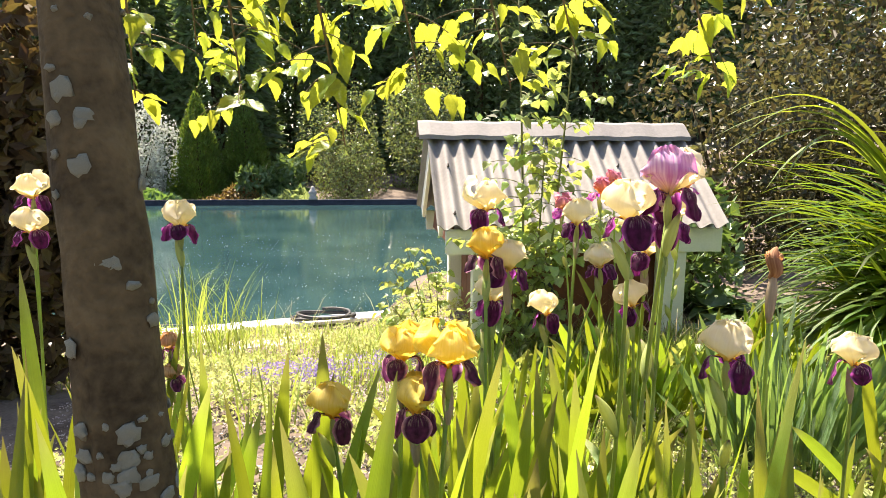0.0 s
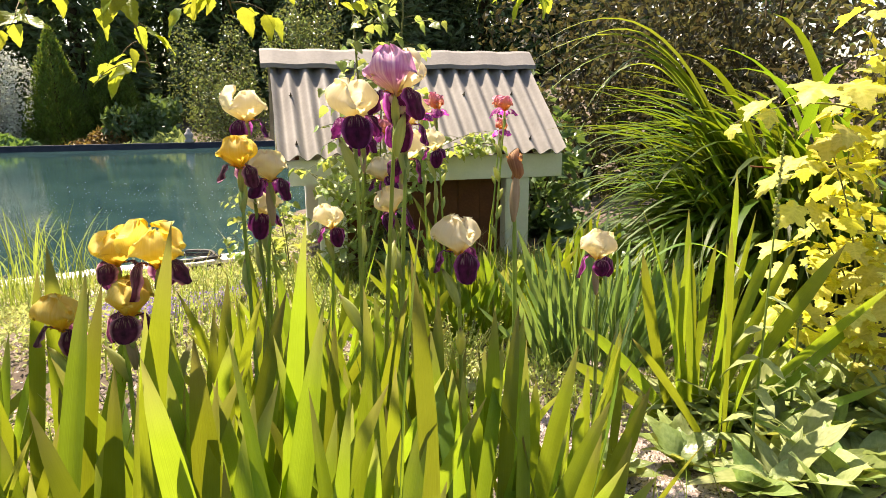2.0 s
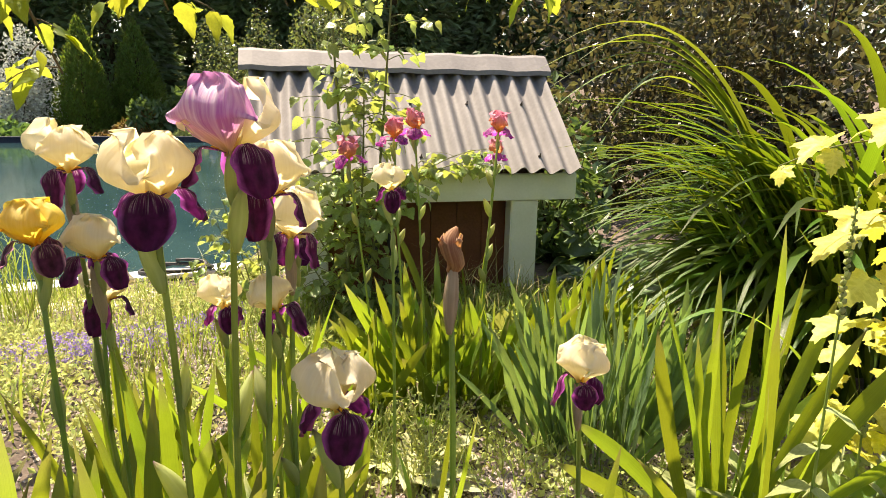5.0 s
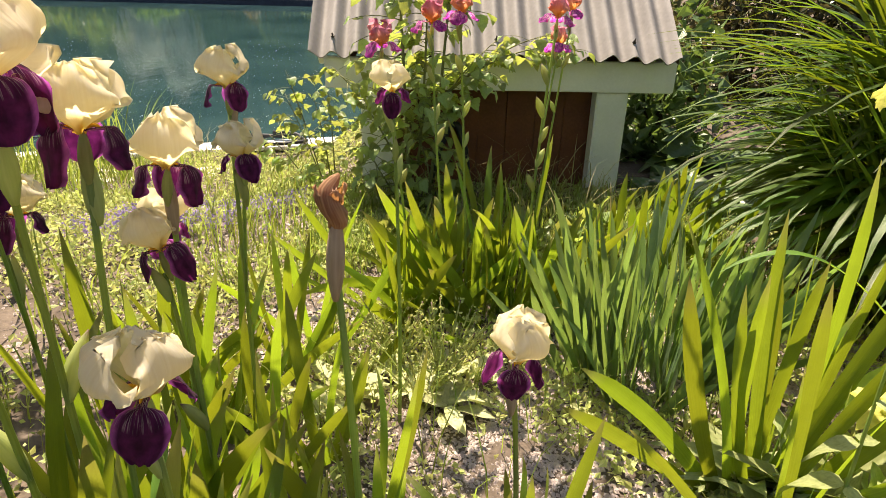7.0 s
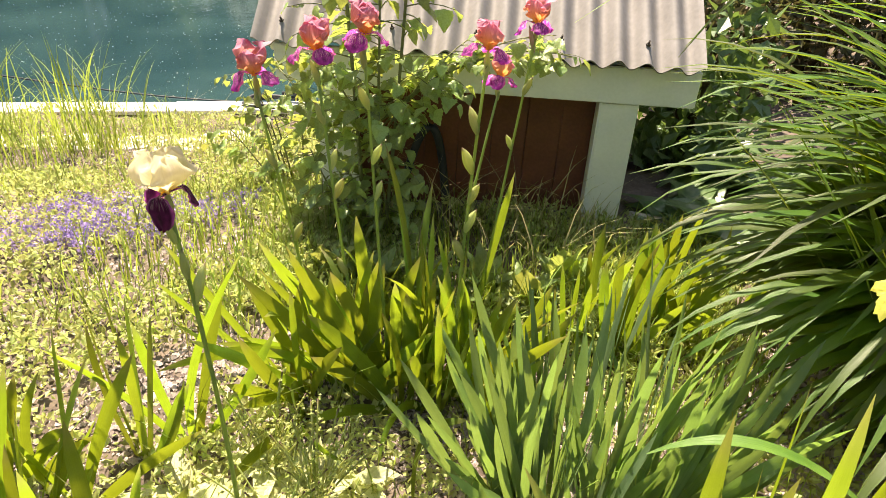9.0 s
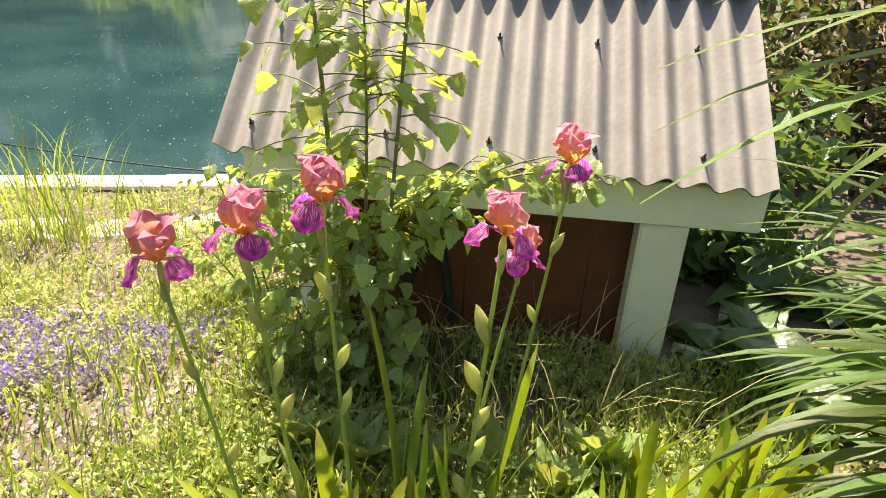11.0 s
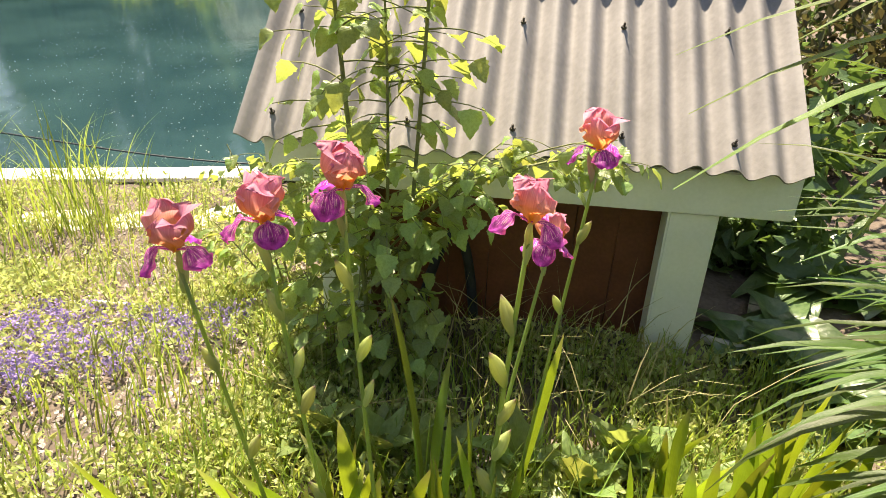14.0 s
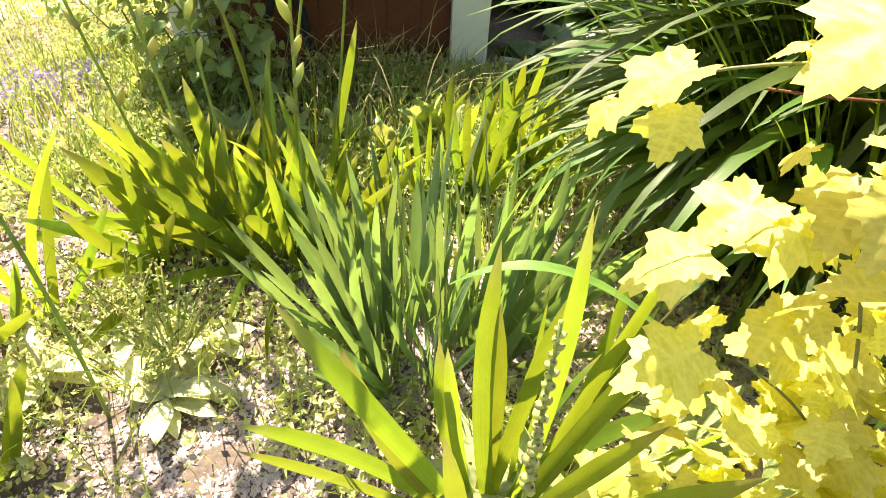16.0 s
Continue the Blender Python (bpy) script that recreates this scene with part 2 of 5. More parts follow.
RUST_FOLIAGE = leafy("rusty_leaves", (0.16, 0.10, 0.035), (0.26, 0.19, 0.06), (0.35, 0.22, 0.06), 0.35, 0.5, 8, 0.2, 0.4, island=True)
BROWN_NEEDLES = leafy("dry_needles", (0.07, 0.045, 0.02), (0.13, 0.09, 0.04), (0.16, 0.10, 0.03), 0.25, 0.7, 6, 0.3, 0.4, island=True)
BEECH_FOLIAGE = leafy("hedge_leaves", (0.045, 0.050, 0.024), (0.095, 0.092, 0.042), (0.17, 0.15, 0.05), 0.3, 0.35, 8, 0.3, 0.45, island=True, spec=0.35)

CREAM = leafy("cream_petal", (0.82, 0.75, 0.54), (0.88, 0.84, 0.70), (0.94, 0.84, 0.54), 0.6, 0.55, 30, 0.15, 0.06, base=(0.85, 0.62, 0.12))
YELLOW = leafy("yellow_petal", (0.82, 0.63, 0.10), (0.90, 0.76, 0.24), (0.95, 0.74, 0.12), 0.5, 0.55, 30, 0.2, 0.08, base=(0.75, 0.40, 0.03))
LILAC = leafy("lilac_petal", (0.42, 0.09, 0.42), (0.86, 0.72, 0.80), (0.72, 0.30, 0.62), 0.42, 0.55, 20, 0.55, 0.1, base=(0.72, 0.50, 0.16))
PINK = leafy("rosy_petal", (0.52, 0.12, 0.29), (0.84, 0.43, 0.52), (0.84, 0.32, 0.46), 0.45, 0.55, 36, 0.35, 0.12, base=(0.94, 0.46, 0.05), base_at=0.8)
WILTED = leafy("wilted_petal", (0.26, 0.12, 0.06), (0.66, 0.42, 0.22), (0.70, 0.34, 0.10), 0.4, 0.7, 30, 0.4, 0.2)
PURPLE_FALL = fall_petal("purple_fall", (0.050, 0.005, 0.036), (0.28, 0.06, 0.26), (0.74, 0.62, 0.66), 0.52, 0.40, 44)
BROWN_FALL = fall_petal("maroon_fall", (0.055, 0.012, 0.035), (0.40, 0.20, 0.28), (0.82, 0.68, 0.46), 0.52, 0.40, 44)
PINK_FALL = fall_petal("magenta_fall", (0.24, 0.03, 0.22), (0.50, 0.10, 0.30), (0.86, 0.66, 0.60), 0.80, 0.4, 60)
ORANGE_BEARD = surface("beard", (0.80, 0.35, 0.02), (0.9, 0.55, 0.05), 0.8, scale=60, fine=300)
STEM = leafy("stem_green", (0.17, 0.26, 0.06), (0.28, 0.38, 0.11), (0.50, 0.58, 0.10), 0.35, 0.45, 12, 0.2, 0.15)
SPATHE = leafy("bud_sheath", (0.34, 0.42, 0.14), (0.50, 0.56, 0.24), (0.72, 0.72, 0.24), 0.45, 0.5, 12, 0.2, 0.15, tip=(0.16, 0.08, 0.08))
STRAW = leafy("straw", (0.30, 0.28, 0.12), (0.52, 0.46, 0.24), (0.5, 0.46, 0.2), 0.35, 0.6, 6, 0.2, 0.3, island=True)
PAPERY = leafy("papery_sheath", (0.38, 0.28, 0.18), (0.55, 0.44, 0.30), (0.6, 0.45, 0.28), 0.3, 0.7, 12, 0.2, 0.15)

BARK = surface("bark", (0.030, 0.022, 0.011), (0.135, 0.102, 0.052), 0.95, scale=16, fine=95, bump=1.0, spec=0.2)
LICHEN = surface("lichen", (0.16, 0.17, 0.125), (0.36, 0.37, 0.29), 0.95, scale=140, fine=200, bump=0.6)
TWIG = surface("twig", (0.10, 0.075, 0.045), (0.20, 0.15, 0.09), 0.8, scale=30, fine=150)
GREEN_TWIG = surface("green_twig", (0.12, 0.14, 0.05), (0.22, 0.22, 0.09), 0.7, scale=30, fine=150)
SOIL = surface("soil", (0.050, 0.036, 0.028), (0.185, 0.145, 0.115), 0.95, scale=5, fine=70, bump=0.9, coords="Object")
PEBBLE = surface("pebble", (0.26, 0.21, 0.20), (0.56, 0.48, 0.45), 0.85, scale=25, fine=160, bump=0.3)
ROOF_SHEET = surface("roof_sheet", (0.190, 0.179, 0.171), (0.268, 0.254, 0.244), 0.7, scale=4, fine=55, bump=0.25, spec=0.35)
WHITE_PAINT = surface("white_paint", (0.74, 0.75, 0.68), (0.85, 0.85, 0.80), 0.6, scale=5, fine=90, bump=0.15)
BROWN_WOOD = surface("brown_stain", (0.115, 0.036, 0.016), (0.20, 0.066, 0.030), 0.65, scale=7, fine=80, bump=0.35)
DARK_RUBBER = surface("black_rubber", (0.015, 0.016, 0.018), (0.035, 0.036, 0.038), 0.55, scale=20, fine=120)
POOL_WALL = surface("pool_liner", (0.015, 0.022, 0.045), (0.035, 0.045, 0.075), 0.5, scale=6, fine=70)
RIM_BOARD = surface("rim_board", (0.62, 0.62, 0.60), (0.80, 0.80, 0.78), 0.6, scale=6, fine=80)
STONE = surface("stone", (0.28, 0.27, 0.26), (0.45, 0.43, 0.41), 0.85, scale=12, fine=90, bump=0.5)
PALE_STONE = surface("pale_stone", (0.50, 0.45, 0.40), (0.74, 0.69, 0.63), 0.85, scale=9, fine=110, bump=0.5)
NAIL = surface("nail_head", (0.05, 0.045, 0.04), (0.10, 0.09, 0.08), 0.5, 0.8, scale=60, fine=300)
RUST = surface("rusty_wire", (0.12, 0.045, 0.02), (0.25, 0.10, 0.05), 0.8, 0.3, scale=60, fine=300)
RED_PLASTIC = surface("red_plastic", (0.6, 0.03, 0.02), (0.75, 0.06, 0.04), 0.4)
PALE_STICK = surface("pale_stick", (0.45, 0.42, 0.37), (0.62, 0.58, 0.52), 0.8, scale=30, fine=150)
MAUVE = leafy("mauve_floret", (0.26, 0.19, 0.46), (0.40, 0.32, 0.62), (0.4, 0.3, 0.65), 0.3, 0.6, 8, 0.2, 0.3, island=True)


def water_material():
    m = bpy.data.materials.new("pond_water")
    m.use_nodes = True
    n, l = m.node_tree.nodes, m.node_tree.links
    b = n["Principled BSDF"]
    tc = n.new("ShaderNodeTexCoord")
    no = n.new("ShaderNodeTexNoise")
    no.inputs["Scale"].default_value, no.inputs["Detail"].default_value = 0.9, 4
    l.new(tc.outputs["Object"], no.inputs["Vector"])
    ramp = n.new("ShaderNodeValToRGB")
    e = ramp.color_ramp.elements
    e[0].position, e[0].color, e[1].position, e[1].color = 0.35, (0.014, 0.040, 0.047, 1), 0.7, (0.028, 0.066, 0.070, 1)
    l.new(no.outputs[0], ramp.inputs[0])
    l.new(ramp.outputs[0], b.inputs["Base Color"])
    b.inputs["Roughness"].default_value, b.inputs["IOR"].default_value = 0.09, 1.33
    wv = n.new("ShaderNodeTexNoise")
    wv.inputs["Scale"].default_value, wv.inputs["Detail"].default_value = 6, 2
    mp = n.new("ShaderNodeMapping")
    mp.inputs["Scale"].default_value = (1, 0.5, 1)
    l.new(tc.outputs["Object"], mp.inputs[0])
    l.new(mp.outputs[0], wv.inputs["Vector"])
    bm = n.new("ShaderNodeBump")
    bm.inputs["Strength"].default_value, bm.inputs["Distance"].default_value = 0.12, 0.02
    l.new(wv.outputs[0], bm.inputs["Height"])
    l.new(bm.outputs[0], b.inputs["Normal"])
    return m


WATER = water_material()

# ---- mesh helpers ----
RNG = np.random.default_rng(7)


def mesh(name, verts, faces, mat, uvs=None, smooth=True):
    """faces: an (n, k) array of one size, or a list. uvs: one pair a vertex."""
    me = bpy.data.meshes.new(name)
    verts = np.asarray(verts, dtype=np.float32)
    me.from_pydata(verts.tolist() if len(verts) < 3000 else verts, [], faces.tolist() if isinstance(faces, np.ndarray) else faces)
    if uvs is not None:
        uvs = np.asarray(uvs, dtype=np.float32)
        idx = np.empty(len(me.loops), dtype=np.int32)
        me.loops.foreach_get("vertex_index", idx)
        me.uv_layers.new(name="UVMap").data.foreach_set("uv", uvs[idx].ravel())
    me.materials.append(mat)
    if smooth:
        me.polygons.foreach_set("use_smooth", np.ones(len(me.polygons), dtype=bool))
    me.update()
    return me


def put(name, me, parent=None, m=None, label=""):
    ob = new(name, me)
    if parent is not None:
        ob.parent = parent
    if m is not None:
        ob.matrix_basis = m
    if label:
        ob["label"] = label
    return ob


def thing(name, m, label, category, group="", kind=""):
    """An Empty at a thing's base."""
    ob = new(name)
    ob.matrix_basis = m
    ob.empty_display_size = 0.05
    return tagged(ob, label, category, group, kind)


def from_bm(name, bm, mat, smooth=False):
    me = bpy.data.meshes.new(name)
    bm.normal_update()
    bm.to_mesh(me)
    bm.free()
    me.materials.append(mat)
    if smooth:
        me.polygons.foreach_set("use_smooth", np.ones(len(me.polygons), dtype=bool))
    return me


def box(name, size, mat, bevel=0.004):
    """A board or block with eased edges, centred."""
    bm = bmesh.new()
    bmesh.ops.create_cube(bm, size=1)
    bmesh.ops.scale(bm, vec=size, verts=bm.verts)
    if bevel:
        bmesh.ops.bevel(bm, geom=bm.edges[:], offset=bevel, segments=2, affect="EDGES")
    return from_bm(name, bm, mat)


def grid_faces(rows, cols):
    i, j = np.meshgrid(np.arange(rows - 1), np.arange(cols - 1), indexing="ij")
    a = (i * cols + j).ravel()
    return np.stack([a, a + 1, a + cols + 1, a + cols], 1)


def tube(name, pts, radii, mat, sides=7, rough=0.0):
    """A tapered, capped tube along points."""
    pts = np.asarray(pts, float)
    n = len(pts)
    tan = np.gradient(pts, axis=0)
    tan /= np.linalg.norm(tan, axis=1)[:, None] + 1e-9
    ref = np.array([1.0, 0.13, 0.07]) if abs(tan[0, 0]) < 0.8 else np.array([0.1, 1.0, 0.1])
    V = []
    for p, t, r in zip(pts, tan, np.broadcast_to(radii, n)):
        a = np.cross(t, ref)
        a /= np.linalg.norm(a)
        b = np.cross(t, a)
        for k in range(sides):
            w = 2 * math.pi * k / sides
            rr = r * (1 + (rough * noise.noise(Vector(p * 12) + Vector((math.cos(w), math.sin(w), 0)) * 1.5) if rough else 0))
            V.append(p + rr * (a * math.cos(w) + b * math.sin(w)))
    F = [[i * sides + k, i * sides + (k + 1) % sides, (i + 1) * sides + (k + 1) % sides, (i + 1) * sides + k] for i in range(n - 1) for k in range(sides)]
    F += [list(range(sides))[::-1], [(n - 1) * sides + k for k in range(sides)]]
    uv = [(k / sides, i / (n - 1)) for i in range(n) for k in range(sides)]
    return mesh(name, V, F, mat, uv)


def bend_line(a, b, sag=(0, 0, 0), n=9):
    a, b, sag = np.array(a, float), np.array(b, float), np.array(sag, float)
    s = np.linspace(0, 1, n)[:, None]
    return a * (1 - s) + b * s + sag * (4 * s * (1 - s))


def sword(name, mat, length, width, lean, droop, cup=0.15, twist=0.0, n=13, tip_at=0.72):
    """A sword-shaped leaf, base at the origin. Its width lies along x; it leans in x and droops in y."""
    s = np.linspace(0, 1, n)
    ang = lean * s
    ang2 = droop * s ** 1.6
    seg = length / (n - 1)
    x = np.concatenate([[0], np.cumsum(np.sin(ang[:-1]) * np.cos(ang2[:-1]) * seg)])
    y = np.concatenate([[0], np.cumsum(np.sin(ang2[:-1]) * seg)])
    z = np.concatenate([[0], np.cumsum(np.cos(ang[:-1]) * np.cos(ang2[:-1]) * seg)])
    w = width * np.where(s < tip_at, 0.78 + 0.22 * np.sin(s / tip_at * math.pi * 0.5), np.maximum(0, np.cos((s - tip_at) / (1 - tip_at) * math.pi / 2)) ** 0.8) * 0.5
    w[-1] = width * 0.01
    V, U = [], []
    for i in range(n):
        tw = twist * s[i]
        for k, u in enumerate((-1, -0.45, 0.0, 0.45, 1)):
            dx, dy = math.cos(tw) * math.cos(ang[i]), math.sin(tw)
            V.append((x[i] + dx * u * w[i], y[i] + dy * u * w[i] + cup * w[i] * (1 - abs(u)), z[i] - math.sin(ang[i]) * math.cos(tw) * u * w[i]))
            U.append((0.5 + 0.5 * u, s[i]))
    return mesh(name, V, grid_faces(n, 5), mat, U)


def ribbon(name, mat, length, width, start, curl, sway=0.0, n=14):
    """A long arching strap leaf: leaves the origin `start` radians off upright towards +x and keeps on curling over; folded keel."""
    s = np.linspace(0, 1, n)
    ang = start + curl * s ** 1.5
    seg = length / (n - 1)
    x = np.concatenate([[0], np.cumsum(np.sin(ang[:-1]) * seg)])
    z = np.concatenate([[0], np.cumsum(np.cos(ang[:-1]) * seg)])
    y = sway * s ** 2
    w = width * 0.5 * np.minimum(1, (1 - s) * 2.6) ** 0.7
    w[-1] = width * 0.01
    V, U = [], []
    for i in range(n):
        for u in (-1, 0.0, 1):
            V.append((x[i] + math.cos(ang[i]) * 0.35 * w[i] * (abs(u) - 1), y[i] + u * w[i], z[i] + 0.35 * w[i] * abs(u)))
            U.append((0.5 + 0.5 * u, s[i]))
    return mesh(name, V, grid_faces(n, 3), mat, U)


def broad_leaf(name, mat, length, width, teeth=0, fold=0.2, droop=0.25, point=1.0, lobes=0, n=9):
    """A broad leaf, stalk at the origin, lying along +x, with a keel, a drooping tip and a toothed or lobed edge."""
    s = np.linspace(0, 1, n)
    if lobes:
        w = width * 0.5 * (np.abs(np.sin(s * math.pi)) ** 0.55) * (0.74 + 0.34 * np.abs(np.sin(s * math.pi * lobes + 0.5)))
    else:
        w = width * 0.5 * np.sin(math.pi * s ** (0.62 * point)) ** 0.8
    w[0], w[-1] = width * 0.03, width * 0.004
    V, U = [], []
    for i in range(n):
        for u in (-1, -0.5, 0, 0.5, 1):
            t = 1 + (0.16 * ((i % 2) - 0.5) if teeth and abs(u) == 1 else 0)
            yy = u * w[i] * t
            V.append((length * s[i] - (0.10 * length * abs(u) ** 2 * (1 - s[i]) if lobes else 0), yy, fold * abs(yy) - droop * length * s[i] ** 2 + 0.03 * length * math.sin(s[i] * 9 + u * 2)))
            U.append((0.5 + 0.5 * u, s[i]))
    return mesh(name, V, grid_faces(n, 5), mat, U)


def cloud(name, mat, pts, size, spread=0.5, up=0.0, aspect=0.55, seed=1, dirs=None):
    """Many small folded leaves as one mesh: four-point leaves at pts, turned at random or along dirs."""
    r = np.random.default_rng(seed)
    n = len(pts)
    d = r.normal(size=(n, 3)) if dirs is None else np.asarray(dirs) + r.normal(size=(n, 3)) * spread
    d[:, 2] += up
    d /= np.linalg.norm(d, axis=1)[:, None]
    q = np.cross(d, r.normal(size=(n, 3)))
    q /= np.linalg.norm(q, axis=1)[:, None] + 1e-9
    k = np.cross(d, q)
    L = (size * r.uniform(0.6, 1.4, n))[:, None]
    V = np.stack([pts, pts + d * L * 0.45 + q * L * aspect * 0.5 + k * L * 0.12, pts + d * L, pts + d * L * 0.45 - q * L * aspect * 0.5 + k * L * 0.12], 1).reshape(-1, 3)
    U = np.tile(np.array([[0.5, 0], [1, 0.45], [0.5, 1], [0, 0.45]]), (n, 1))
    F = np.arange(4 * n).reshape(n, 4)
    F = np.concatenate([F[:, [0, 1, 2]], F[:, [0, 2, 3]]])
    return mesh(name, V, F, mat, U, smooth=False)


def tufts(name, mat, pts, height, width, lean=0.5, seed=1):
    """Many thin bent grass blades as one mesh."""
    r = np.random.default_rng(seed)
    n = len(pts)
    a = r.uniform(0, 2 * math.pi, n)
    h = height * r.uniform(0.5, 1.25, n)
    out = lean * h * r.uniform(0.2, 1.2, n)
    o = np.stack([np.cos(a), np.sin(a), np.zeros(n)], 1)
    q = np.stack([-np.sin(a), np.cos(a), np.zeros(n)], 1) * (width * r.uniform(0.6, 1.3, n) / 2)[:, None]
    z = np.zeros((n, 3))
    z[:, 2] = 1
    rows = []
    for s, k in ((0, 1), (0.4, 1), (0.75, 0.7), (1.0, 0.06)):
        c = pts + o * (out * s ** 2)[:, None] + z * (h * (s - 0.25 * lean * s ** 3))[:, None]
        rows += [c - q * k, c + q * k]
    V = np.stack(rows, 1).reshape(-1, 3)
    base = np.arange(n)[:, None] * 8
    F = np.concatenate([base + np.array([[0, 1, 3, 2]]), base + np.array([[2, 3, 5, 4]]), base + np.array([[4, 5, 7, 6]])])
    U = np.tile(np.array([[0, 0], [1, 0], [0, .4], [1, .4], [0, .75], [1, .75], [0, 1], [1, 1]]), (n, 1))
    return mesh(name, V, F, mat, U)


def turned(place, rx=0.0, ry=0.0, rz=0.0, s=1.0):
    """A pose in radians, with a size."""
    return Matrix.LocRotScale(place, Euler((rx, ry, rz)), (s, s, s) if isinstance(s, (int, float)) else s)


def rnd(a, b):
    return float(RNG.uniform(a, b))


# ---- ground, pond ----
POND_L, POND_R, POND_FAR, RIM_Z = -19.0, 1.0, 17.5, -0.30


def near_rim(x):
    return 2.70 + 0.246 * (x + 1.21)


def in_pond(x, y):
    return (x > POND_L) & (x < POND_R) & (y > near_rim(x) + 0.06) & (y < POND_FAR + 0.15)


def smooth_step(a, b, v):
    t = np.clip((v - a) / (b - a), 0, 1)
    return t * t * (3 - 2 * t)


def ground_z(x, y):
    x, y = np.asarray(x, float), np.asarray(y, float)
    z = 0.09 - (0.17 * smooth_step(-0.6, 0.6, y) + 0.24 * smooth_step(0.4, 2.4, y)) * smooth_step(-0.5, -1.2, x) - 0.38 * smooth_step(11, 17, y)
    z = z + 0.06 * smooth_step(-1.5, -0.5, y) * smooth_step(2.0, 0.8, y) * smooth_step(-3.0, -1.0, x)
    z = z + 0.012 * np.sin(x * 5.1 + y * 2.3) + 0.010 * np.sin(y * 7.3 - x * 3.1)
    z = z + 0.35 * smooth_step(1.0, 3.5, x) * smooth_step(-0.5, 2.0, y)
    z = z + 1.9 * smooth_step(18.5, 35, y) + 1.2 * smooth_step(3, 14, x)
    return z


xs = np.concatenate([np.linspace(-400, -16, 16), np.linspace(-13, -4, 19), np.linspace(-3.6, 2.6, 125), np.linspace(3, 14, 23), np.linspace(18, 400, 16)])
ys = np.concatenate([np.linspace(-400, -8, 16), np.linspace(-6, -3.4, 14), np.linspace(-3.3, 2.4, 115), np.linspace(2.6, 19, 62), np.linspace(20, 38, 16), np.linspace(40, 400, 12)])
GX, GY = np.meshgrid(xs, ys)
GZ = ground_z(GX, GY) + RNG.normal(size=GX.shape) * 0.004
GZ = np.where(in_pond(GX, GY), -1.2, GZ)
ground = put("ground", mesh("ground", np.stack([GX, GY, GZ], -1).reshape(-1, 3), grid_faces(len(ys), len(xs)), SOIL))
tagged(ground, "brown garden soil with fine gravel", "ground", kind="structure")


def pond():
    WL = RIM_Z - 0.14
    V = [(POND_L, near_rim(POND_L), WL), (POND_R, near_rim(POND_R), WL), (POND_R, POND_FAR, WL), (POND_L, POND_FAR, WL)]
    w = put("water", mesh("water", V, [[0, 1, 2, 3]], WATER, smooth=False))
    tagged(w, "still blue-green pond water", "water", kind="structure")
    base = thing("pond_edging", pose(0, 0, 0), "dark pool liner wall with a pale board rim round the pond", "pond edge", kind="structure")
    corners = [(POND_L, near_rim(POND_L)), (POND_R, near_rim(POND_R)), (POND_R, POND_FAR), (POND_L, POND_FAR)]
    for i in range(4):
        (ax, ay), (bx, by) = corners[i], corners[(i + 1) % 4]
        L = math.hypot(bx - ax, by - ay)
        rz = math.degrees(math.atan2(by - ay, bx - ax))
        put("liner_wall", box("liner_wall", (L, 0.07, 1.2), POOL_WALL, 0.01), base, pose((ax + bx) / 2, (ay + by) / 2, RIM_Z - 0.62, 0, 0, rz))
        if i == 0:
            n = 6
            for k in range(n):
                f = (k + 0.5) / n
                put("rim_board", box("rim_board", (L / n - 0.006, 0.22, 0.03), RIM_BOARD, 0.004), base,
                    pose(ax + (bx - ax) * f, ay + (by - ay) * f - 0.03, RIM_Z - 0.004 + 0.004 * (k % 2), 0.8 * (k % 3 - 1), 0, rz))
        else:
            put("rim_strip", box("rim_strip", (L, 0.11, 0.05), POOL_WALL, 0.01), base, pose((ax + bx) / 2, (ay + by) / 2, RIM_Z, 0, 0, rz))
    return base


pond()

# ---- the small roofed well house ----
EAVE_Z, RIDGE_Y, RIDGE_Z = 0.835, 0.67, 1.362
WAVES, HALF = 16, 0.80


